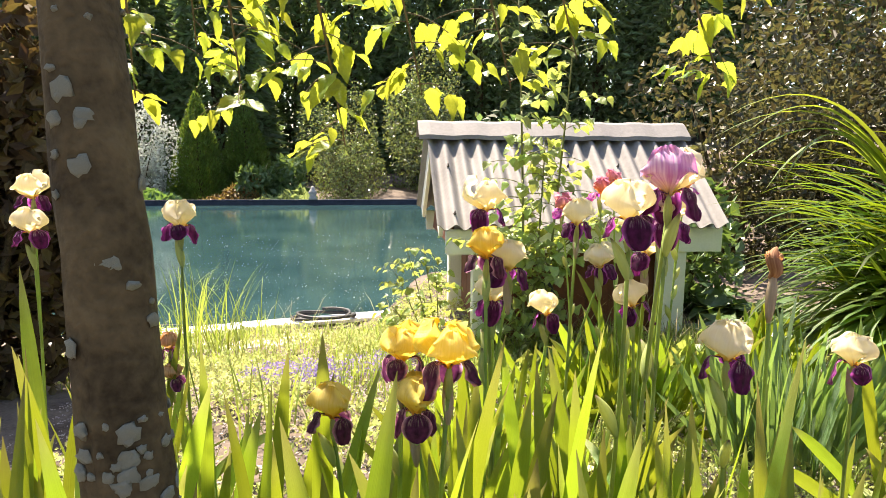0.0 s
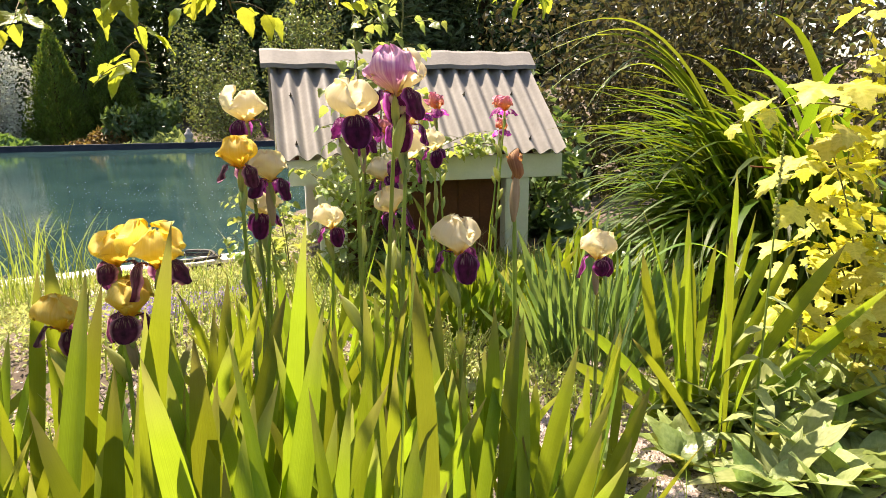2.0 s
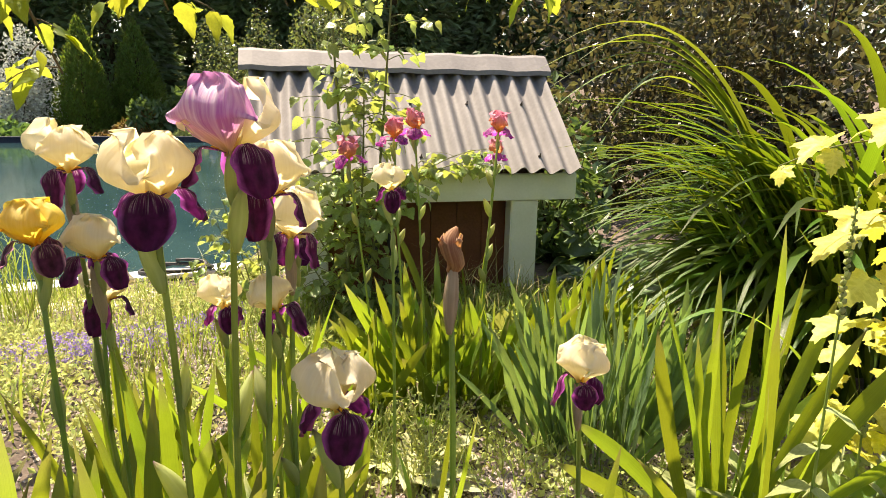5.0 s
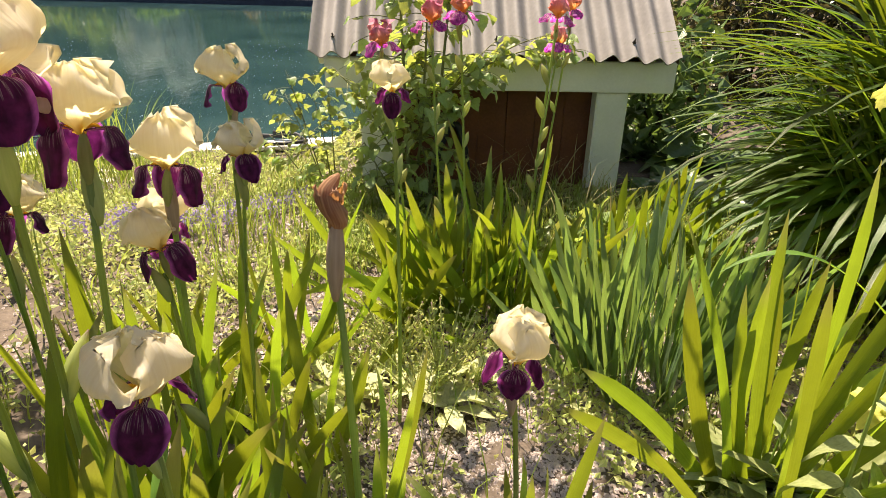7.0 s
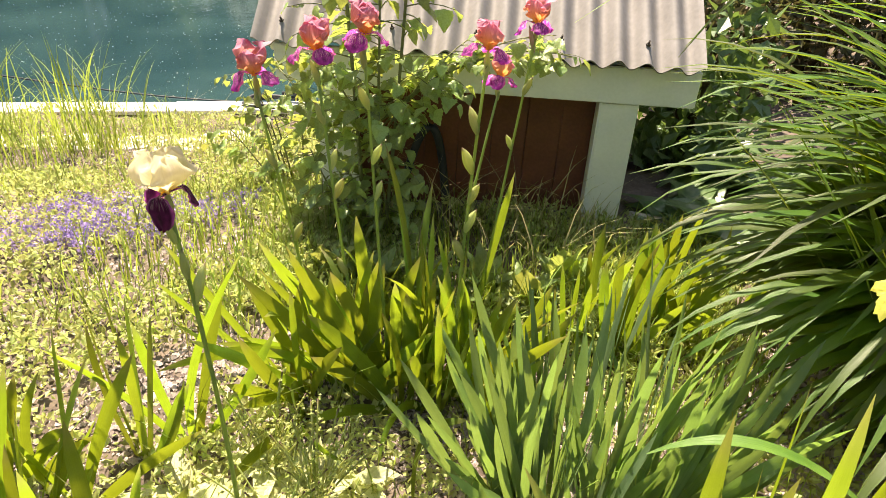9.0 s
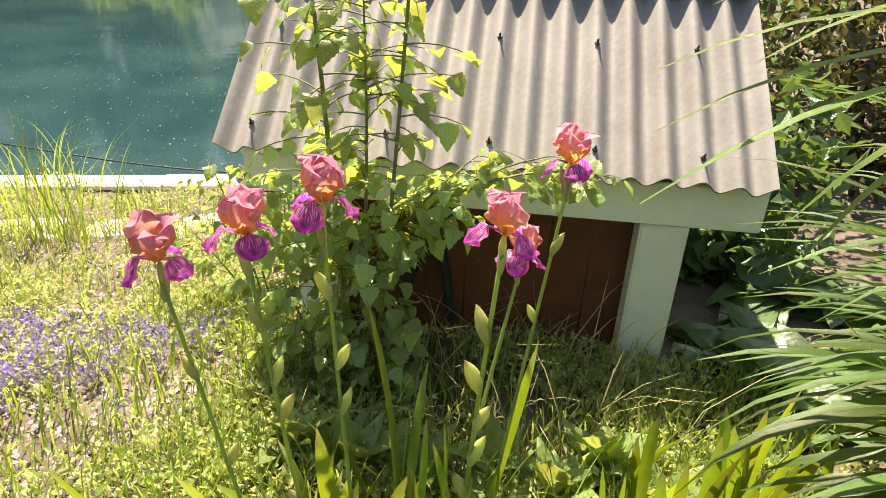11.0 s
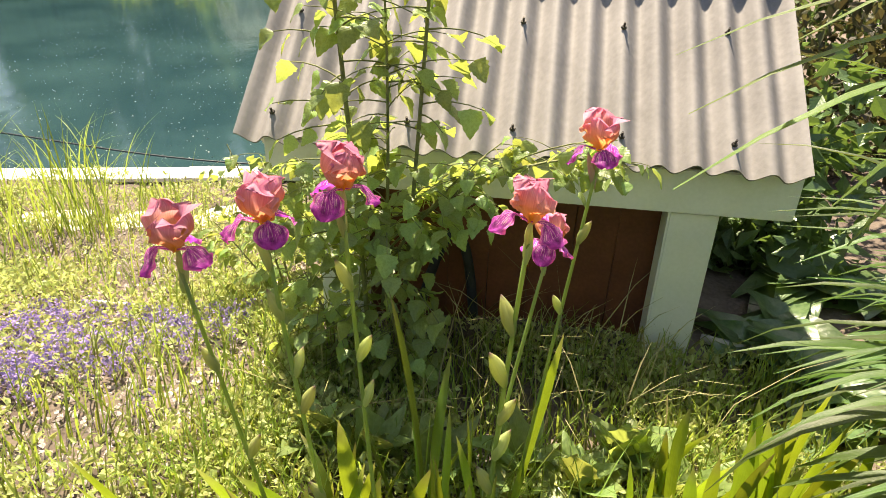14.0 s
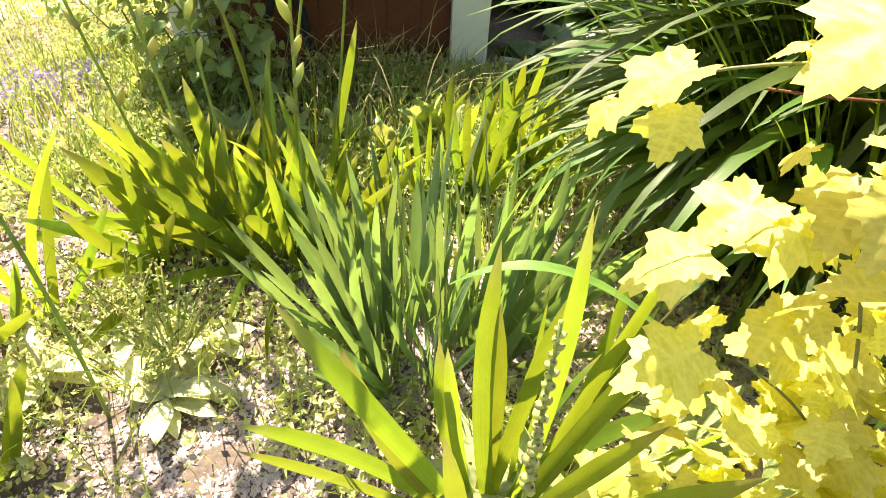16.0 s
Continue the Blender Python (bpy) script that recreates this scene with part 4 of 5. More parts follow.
def fans(n, x0, x1, y0, y1, lo, hi, clear=0.16, splay=(0.35, 0.6), lean=(-0.14, 0.10), **kw):
    for k in range(n):
        x, y = x0 + (x1 - x0) * ((k + rnd(0.1, 0.9)) / n), rnd(y0, y1)
        if min(math.hypot(x - a, y - b) for a, b in WALKED) > clear:
            iris_fan(x, y, rnd(lo, hi), rnd(-1.0, 1.0), int(RNG.integers(5, 8)), rnd(*splay), tilt=rnd(*lean), **kw)


fans(16, -1.50, -0.72, -2.92, -2.60, 0.74, 0.95, clear=0.24, lean=(-0.2, -0.02), arch=0.0)
fans(9, -2.05, -1.55, -2.65, -2.10, 0.80, 1.0)
fans(18, -1.75, -0.95, -2.72, -2.20, 0.74, 0.95, clear=0.30)
fans(15, -1.05, -0.42, -2.70, -2.25, 0.70, 0.90, clear=0.30)
fans(12, -0.98, -0.42, -2.20, -1.75, 0.58, 0.76)
fans(4, -0.45, -0.16, -2.50, -2.05, 0.50, 0.70, clear=0.30)
fans(10, -1.05, -0.52, -1.72, -1.15, 0.42, 0.62, splay=(0.5, 0.8))
fans(6, 0.34, 0.80, -0.92, -0.62, 0.36, 0.52, splay=(0.3, 0.6))
fans(6, -2.1, -1.6, -1.7, -1.35, 0.5, 0.7)


def clump(n, cx, cy, rx, ry, lo, hi, outward=(0.0, 0.5), splay=(0.35, 0.6), **kw):
    """Fans that lean out from the middle of their clump."""
    for k in range(n):
        a = 2.4 * k + rnd(-0.4, 0.4)
        r = math.sqrt((k + 0.5) / n)
        iris_fan(cx + rx * r * math.cos(a), cy + ry * r * math.sin(a), rnd(lo, hi), a + rnd(-0.5, 0.5), int(RNG.integers(5, 8)), rnd(*splay), outward=outward[0] + (outward[1] - outward[0]) * r, **kw)


clump(14, -0.05, -0.93, 0.17, 0.12, 0.46, 0.68, (0.0, 0.55), (0.4, 0.75), broad=1.15, arch=0.08)
clump(9, -0.34, -0.95, 0.15, 0.10, 0.36, 0.54, (0.1, 0.75), (0.5, 0.9), broad=1.1, arch=0.2)
clump(30, 0.38, -1.26, 0.25, 0.19, 0.46, 0.62, (0.0, 0.32), (0.22, 0.40), broad=0.88, blades=BLUES, label="flat fan of narrow blue-green iris leaves")
fans(4, -0.28, 0.02, -2.12, -1.92, 0.36, 0.50, clear=0.16, splay=(0.3, 0.6))
clump(4, 0.48, -1.74, 0.10, 0.07, 0.66, 0.92, (0.0, 0.5), (0.4, 0.7), broad=1.1, arch=0.15)
iris_fan(0.40, -1.98, 0.72, 0.4, 5, 0.6, arch=0.0)


def strap_mesh(name, pts, width, mat):
    """One long leaf arched along a smooth line; the mesh and its foot."""
    pts = np.array(pts, float)
    n = 18
    u, v = np.linspace(0, len(pts) - 1, n), np.arange(len(pts))
    fit_line = np.stack([np.polyval(np.polyfit(v, pts[:, k], 2), u) for k in range(3)], 1)
    base = fit_line[0].copy()
    V, U = [], []
    for i in range(n):
        f = i / (n - 1)
        w = 0.5 * width * min(1.0, (1 - f) * 4 + 0.04) ** 0.7
        for q in (-1, 0, 1):
            V.append(fit_line[i] - base + np.array([0, q * w, 0.25 * w * abs(q)]))
            U.append((0.5 + 0.5 * q, f))
    return mesh(name, V, grid_faces(n, 3), mat, U), base


strap, strap_foot = strap_mesh("arched_leaf", ((1.02, -1.62, 0.15), (0.78, -1.60, 0.52), (0.56, -1.58, 0.62), (0.375, -1.566, 0.60)), 0.026, LIT_STRAP_LEAF)
tagged(put("arched_leaf", strap, None, pose(*strap_foot)), "single pale strap leaf arched over the bare gravel", "leaf")

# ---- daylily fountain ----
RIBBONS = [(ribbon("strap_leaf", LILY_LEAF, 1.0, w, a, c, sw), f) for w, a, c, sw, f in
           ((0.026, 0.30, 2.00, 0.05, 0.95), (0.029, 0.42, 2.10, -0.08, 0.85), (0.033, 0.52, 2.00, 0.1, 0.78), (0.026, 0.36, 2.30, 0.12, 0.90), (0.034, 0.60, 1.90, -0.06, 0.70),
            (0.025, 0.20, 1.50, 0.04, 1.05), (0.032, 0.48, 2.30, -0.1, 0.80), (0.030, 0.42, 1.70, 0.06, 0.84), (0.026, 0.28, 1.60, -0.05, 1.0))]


def daylily(x, y, count, length, label, lean_to=math.pi, fan=2.6, group="daylily clumps"):
    z = float(ground_z(x, y))
    t = thing("daylily", pose(x, y, z), label, "daylily", group)
    for k in range(count):
        a = lean_to + rnd(-fan, fan) * abs(rnd(-1, 1)) ** 0.6
        r = math.sqrt(rnd(0, 1)) * 0.20
        b = rnd(0, 2 * math.pi)
        me, f = RIBBONS[int(RNG.integers(len(RIBBONS)))]
        L = length * f * rnd(0.72, 1.1)
        put("leaf", me, t, turned((r * math.cos(b), r * math.sin(b), -0.02), 0, rnd(-0.12, 0.1), a, (L, length * rnd(0.75, 1.35), L)))
    return t


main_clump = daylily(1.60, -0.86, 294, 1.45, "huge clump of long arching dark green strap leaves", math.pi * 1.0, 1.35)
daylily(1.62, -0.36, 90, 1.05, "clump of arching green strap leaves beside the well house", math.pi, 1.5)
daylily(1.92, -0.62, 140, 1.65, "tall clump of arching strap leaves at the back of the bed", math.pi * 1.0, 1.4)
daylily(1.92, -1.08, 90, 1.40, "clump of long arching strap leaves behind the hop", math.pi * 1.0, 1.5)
# front straps whose lighter colour stands in for the sun on them
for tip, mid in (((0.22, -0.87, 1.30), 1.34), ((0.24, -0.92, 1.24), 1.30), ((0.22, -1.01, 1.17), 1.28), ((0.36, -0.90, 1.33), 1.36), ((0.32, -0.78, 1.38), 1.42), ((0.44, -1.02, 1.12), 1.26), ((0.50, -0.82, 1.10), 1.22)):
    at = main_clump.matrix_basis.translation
    me, base = strap_mesh("leaf", ((1.46, -0.86, 0.14), (1.12, -0.87, 1.02), (0.72, -0.88, mid), tip), 0.030, LIT_STRAP_LEAF)
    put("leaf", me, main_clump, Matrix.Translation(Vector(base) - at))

# same plant in the lightened, sunlit leaf colour
BROAD = [ribbon("broad_leaf", LIT_STRAP_LEAF, 1.0, w, a, c, sw) for w, a, c, sw in ((0.036, 0.50, 0.35, 0.05), (0.040, 0.62, 0.5, -0.06), (0.034, 0.40, 0.45, 0.08), (0.042, 0.72, 0.4, 0.0), (0.036, 0.30, 0.7, -0.08))]
t = thing("daylily", pose(1.30, -1.12, float(ground_z(1.30, -1.12))), "dense clump of broad strap leaves leaning over the gravel", "daylily", "daylily clumps")
for k in range(80):
    r_, b_ = math.sqrt(rnd(0, 1)), rnd(0, 6.28)
    L_ = rnd(0.75, 1.1)
    put("leaf", BROAD[k % 5], t, turned((0.20 * r_ * math.cos(b_), 0.26 * r_ * math.sin(b_), -0.02), 0, rnd(-0.55, -0.20), math.pi * 0.93 + rnd(-0.45, 0.45), (L_, L_ * rnd(0.8, 1.15), L_)))

# ---- golden hop ----
def lobed_leaf(name, mat, width, droop, fold, seed):
    """A hop leaf: heart-shaped base, three pointed lobes, saw-toothed edge. Stalk at the origin, tip at +x = 1."""
    n = 45
    V, U = [(0.30, 0, 0.0)], [(0.5, 0.3)]
    for ring in (0.55, 1.0):
        for k in range(n):
            a = -math.pi + 2 * math.pi * k / n
            lobe = 0.33 + 0.37 * max(0, math.cos(a)) ** 6 + 0.32 * (math.exp(-((abs(a) - 1.15) / 0.34) ** 2)) + 0.14 * (math.exp(-((abs(a) - 2.2) / 0.35) ** 2))
            if abs(a) > 2.75:
                lobe *= 0.72
            r = lobe * ring * (1 + (0.13 * (k % 2) - 0.065 if ring == 1.0 else 0))
            x, y = 0.30 + r * math.cos(a), r * math.sin(a) * width
            z = -droop * (x - 0.2) ** 2 + fold * abs(y) - 0.25 * droop * y * y + 0.03 * math.sin(a * 6 + seed) * ring
            V.append((x, y, z))
            U.append((0.5 + 0.5 * y, max(0.0, min(1.0, x))))
    F = [[0, 1 + k, 1 + (k + 1) % n] for k in range(n)] + [[1 + k, 1 + n + k, 1 + n + (k + 1) % n, 1 + (k + 1) % n] for k in range(n)]
    return mesh(name, V, F, mat, U)


HOPS = [lobed_leaf("hop_blade", HOP_LEAF, w, d, f, k) for k, (w, d, f) in enumerate(((1.0, 0.35, 0.25), (1.1, 0.6, 0.05), (0.9, 0.2, 0.3), (1.0, 0.5, -0.15)))]


def golden_hop():
    bx, by = 1.04, -1.82
    t = thing("hop_vine", pose(bx, by, float(ground_z(bx, by))), "golden hop vine with large bright yellow-green leaves", "hop vine")
    runs = (((0, 0, -0.02), (-0.06, 0.02, 1.50), 55), ((0.10, 0.05, -0.02), (0.10, 0.0, 1.65), 50), ((0.05, 0.1, -0.02), (0.0, 0.1, 1.3), 40), ((-0.03, 0, 0.35), (-0.26, -0.02, 0.92), 44), ((0, 0, 0.2), (-0.32, -0.06, 0.66), 34), ((-0.05, -0.02, 0.2), (-0.40, -0.06, 0.38), 24), ((0.1, -0.1, 0.2), (0.0, -0.25, 0.85), 26), ((0.0, 0.0, 0.05), (-0.14, -0.24, 0.50), 34), ((0.1, 0.0, 0.05), (0.06, -0.32, 0.45), 30))
    for a, b, count in runs:
        line = bend_line(a, b, (rnd(-.04, .04), rnd(-.04, .04), rnd(0.0, 0.06)), 12)
        put("stem", tube("stem", line, np.linspace(0.0040, 0.0018, 12), GREEN_TWIG, 6), t)
        for k in range(count):
            p = Vector(line[int(RNG.integers(3, 12))]) + Vector((rnd(-0.09, 0.09), rnd(-0.09, 0.09), rnd(-0.07, 0.07)))
            s = rnd(0.045, 0.105)
            put("leaf", HOPS[int(RNG.integers(4))], t, turned(p, rnd(-0.5, 0.5), rnd(-0.2, 0.8), rnd(0, 6.28), s))
    gz = float(ground_z(bx, by))
    sprig = bend_line((-0.06, 0.01, 0.98), (0.515 - bx, -1.735 - by, 1.06 - gz), (0.0, 0.0, 0.05), 12)
    put("stem", tube("stem", sprig, np.linspace(0.0034, 0.0016, 12), GREEN_TWIG, 6), t)
    for x, y, z, size, rx, ry, rz in ((0.530, -1.740, 1.065, 0.055, 0.2, 0.75, 3.5), (0.590, -1.80, 1.135, 0.105, 0.15, 0.40, 3.3), (0.560, -1.84, 1.115, 0.065, -0.3, 0.9, 4.3), (0.79, -1.80, 1.19, 0.125, -0.2, 0.25, 3.5),
                                      (0.86, -1.83, 1.19, 0.12, 0.1, 0.35, 4.4), (0.70, -1.79, 1.15, 0.045, 0.0, 0.3, 2.4), (0.66, -1.84, 0.92, 0.12, 0.1, 0.3, 3.0), (0.70, -1.83, 0.70, 0.12, 0.2, 0.2, 3.2), (0.66, -1.86, 0.46, 0.11, -0.2, 0.2, 3.4)):
        put("leaf", HOPS[int(RNG.integers(4))], t, turned((x - bx, y - by, z - gz), rx, ry, rz, size))
    return t


golden_hop()

# ---- soft-leaved plants and seed spikes beneath the hop ----
SOFT = [broad_leaf("soft_leaf", GREY_LEAF, 1.0, w, 0, 0.2, d, 0.9) for w, d in ((0.38, 0.35), (0.45, 0.6), (0.32, 0.2))]
SPOON = [broad_leaf("spoon_leaf", SPOON_LEAF, 1.0, w, 0, 0.25, d, 1.5) for w, d in ((0.42, 0.35), (0.36, 0.1), (0.46, 0.55))]
WEEDY = [broad_leaf("weed_blade", SAPLING_LEAF, 1.0, w, 1, 0.2, d, 0.8) for w, d in ((0.62, 0.3), (0.5, 0.5), (0.7, 0.15))]
CAPSULE = spindle("capsule", SPATHE, 0.016, 0.0065, 0.0)


def rosette(x, y, leaves, size, rise=0.5, label="low rosette of soft grey-green leaves", mats=None, group="leafy rosettes"):
    t = thing("rosette", pose(x, y, float(ground_z(x, y))), label, "leafy plant", group)
    mats = mats or SOFT
    for k in range(leaves):
        s = size * rnd(0.6, 1.15)
        put("leaf", mats[int(RNG.integers(len(mats)))], t, turned((0, 0, rnd(0, 0.05)), rnd(-0.3, 0.3), -rise * rnd(0.3, 1.3), k * 2.4 + rnd(-0.3, 0.3), s))
    return t


def seed_spike(x, y, height, label="upright seed spike with round green capsules"):
    t = thing("seed_spike", pose(x, y, float(ground_z(x, y))), label, "seed spike", "seed spikes")
    line = bend_line((0, 0, -0.01), (rnd(-.015, .015), rnd(-.015, .015), height), (0.01, 0.01, 0), 12)
    put("stem", tube("stem", line, np.linspace(0.0045, 0.002, 12), STEM, 6), t)
    for k in range(44):
        f = 0.74 + 0.26 * (k + rnd(-0.6, 0.6)) / 45
        i = min(10, int(f * 11))
        p = Vector(line[i]).lerp(Vector(line[i + 1]), f * 11 - i)
        put("capsule", CAPSULE, t, turned(p, 0, rnd(0.5, 1.0), k * 2.4 + rnd(-0.4, 0.4), (0.95 - 0.5 * k / 44) * rnd(0.75, 1.15)))
    for k in range(9):
        i = 2 + k // 2
        put("leaf", SOFT[k % 3], t, turned(line[i], 0, 0.1, k * 2.2, 0.14 - 0.008 * k))
    return t


for x, y, h in ((0.405, -2.09, 0.97), (0.66, -1.96, 0.50)):
    seed_spike(x, y, h)
for x, y, n_, s in ((0.62, -1.80, 14, 0.2), (0.80, -1.98, 14, 0.22), (0.50, -2.08, 12, 0.18), (0.95, -1.60, 12, 0.2), (0.35, -2.25, 10, 0.17), (0.72, -2.2, 12, 0.2), (0.1, -2.4, 8, 0.14)):
    rosette(x, y, n_, s, 0.7)
for k in range(16):
    rosette(0.38 + 0.6 * rnd(0, 1), -2.45 + 0.75 * rnd(0, 1), 11, rnd(0.14, 0.24), 1.0, "leafy plant with soft pale green leaves under the hop")
for x, y in ((-0.30, -2.30), (-0.12, -2.16), (-0.22, -1.98), (0.02, -2.02), (0.22, -2.02), (0.30, -2.22)):
    rosette(x, y, 12, rnd(0.11, 0.16), 0.9, "bushy pale green herb among the irises", WEEDY)
for k in range(12):
    rosette(0.52 + 0.62 * rnd(0, 1), -2.25 + 0.45 * rnd(0, 1), 14, rnd(0.13, 0.20), 1.15, "bushy pale green plant under the golden hop", WEEDY)
for x, y, s_ in ((0.10, -0.50, 0.13), (0.24, -0.56, 0.12), (0.36, -0.46, 0.14), (0.50, -0.58, 0.13), (0.62, -0.48, 0.12), (-0.10, -0.56, 0.13), (-0.26, -0.52, 0.14), (-0.44, -0.48, 0.13), (0.44, -0.70, 0.11)):
    rosette(x, y, 13, s_ * 1.25, 1.1, "leafy green weed before the well house", WEEDY, "leafy weeds")
for x, y, n_, s_ in ((-0.30, -1.36, 16, 0.15), (-0.24, -1.48, 12, 0.13), (-0.40, -1.26, 12, 0.13), (-0.55, -1.38, 9, 0.16), (-0.18, -1.30, 9, 0.12)):
    rosette(x, y, n_, s_, 0.45, "pale rosette of spoon-shaped leaves on gravel", SPOON)

# ---- aspen sapling and its spilling shoots before the well house ----
ASPEN = [broad_leaf("aspen_blade", SAPLING_LEAF, 1.0, w, 1, f, d, 0.8, 0, 11) for w, f, d in ((0.95, 0.25, 0.3), (0.85, -0.1, 0.5), (0.9, 0.4, 0.1), (1.0, 0.1, 0.4))]


def twiggy(name, base, stems, label, category, leaf_meshes, size, per, twig_len, mat, spread=1.0, group="", droop=0.0):
    """Stems with side twigs that carry single leaves."""
    bz = float(ground_z(base[0], base[1]))
    t = thing(name, pose(base[0], base[1], bz), label, category, group)
    o = Vector((base[0], base[1], bz))
    for pts, r in stems:
        line = bend_line(Vector(pts[0]) - o, Vector(pts[1]) - o, pts[2] if len(pts) > 2 else (0.01, 0.01, 0), 12)
        put("stem", tube("stem", line, np.linspace(r, r * 0.35, 12), mat, 6), t)
        n = per
        for k in range(n):
            f = 0.12 + 0.88 * (k + rnd(0, 0.8)) / n
            i = min(10, int(f * 11))
            p = Vector(line[i]).lerp(Vector(line[i + 1]), min(1, f * 11 - i))
            a = rnd(0, 6.28)
            L = twig_len * rnd(0.4, 1.1)
            q = p + Vector((math.cos(a) * L, math.sin(a) * L * spread, rnd(-0.3, 0.35) * L - droop * L))
            put("twig", tube("twig", bend_line(p, q, (0, 0, 0.08 * L), 5), np.linspace(r * 0.3, r * 0.14, 5), mat, 5), t)
            for j in range(3):
                w = p.lerp(q, (0.45, 0.75, 1.0)[j])
                put("leaf", leaf_meshes[int(RNG.integers(len(leaf_meshes)))], t, turned(w, rnd(-0.7, 0.7), rnd(0.0, 0.9), a + rnd(-1.3, 1.3), size * rnd(0.65, 1.2)))
    return t


twiggy("aspen_sapling", (-0.36, -0.16), [(((-0.36, -0.16, 0.05), (-0.46, -0.30, 1.95)), 0.009), (((-0.30, -0.16, 0.05), (-0.16, -0.26, 2.0)), 0.008), (((-0.33, -0.16, 0.40), (-0.30, -0.24, 1.30)), 0.007)],
       "young aspen sapling with toothed green leaves before the roof", "sapling", ASPEN, 0.057, 50, 0.19, GREEN_TWIG)
twiggy("currant_bush", (-0.30, -0.10), [(((-0.33, -0.14, 0.60), (0.34, -0.12, 0.88), (0, -0.05, 0.12)), 0.005), (((-0.34, -0.14, 0.50), (-0.02, -0.14, 0.92), (0, -0.05, 0.05)), 0.005),
        (((-0.30, -0.10, 0.1), (-0.66, -0.14, 0.78), (0, -0.05, 0.1)), 0.006), (((-0.34, -0.12, 0.55), (0.26, -0.18, 0.96), (0, -0.03, 0.10)), 0.004), (((-0.34, -0.12, 0.5), (-0.55, -0.2, 0.86), (0, -0.03, 0.08)), 0.004), (((-0.30, -0.08, 0.1), (-0.36, -0.18, 0.60), (0.05, -0.08, 0)), 0.006), (((-0.34, -0.10, 0.1), (-0.56, -0.16, 0.50), (0.0, -0.05, 0)), 0.006)],
       "leafy bush spilling over the white fascia board", "bush", ASPEN, 0.046, 30, 0.15, GREEN_TWIG, 0.9, droop=0.25)
twiggy("shrub_shoots", (-0.78, 0.30), [(((-0.78, 0.30, 0.0), (-0.95, 0.25, 0.72)), 0.005), (((-0.76, 0.30, 0.0), (-0.80, 0.1, 0.62)), 0.005), (((-0.78, 0.34, 0.0), (-1.02, 0.55, 0.55)), 0.005), (((-0.76, 0.36, 0.0), (-0.82, 0.62, 0.66)), 0.005), (((-0.80, 0.32, 0.0), (-1.06, 0.30, 0.40)), 0.005)],
       "small leafy shrub between the well house and the pond", "shrub", ASPEN, 0.045, 20, 0.14, GREEN_TWIG)

# ---- the near tree: bare trunk with lichen, and leafy boughs ----
CHERRY = [broad_leaf("tree_blade", CHERRY_LEAF, 1.0, w, 1, f, d, 0.85, 0, 11) for w, f, d in ((0.56, 0.3, 0.2), (0.62, 0.15, 0.4), (0.5, 0.4, 0.1), (0.58, 0.0, 0.3))]


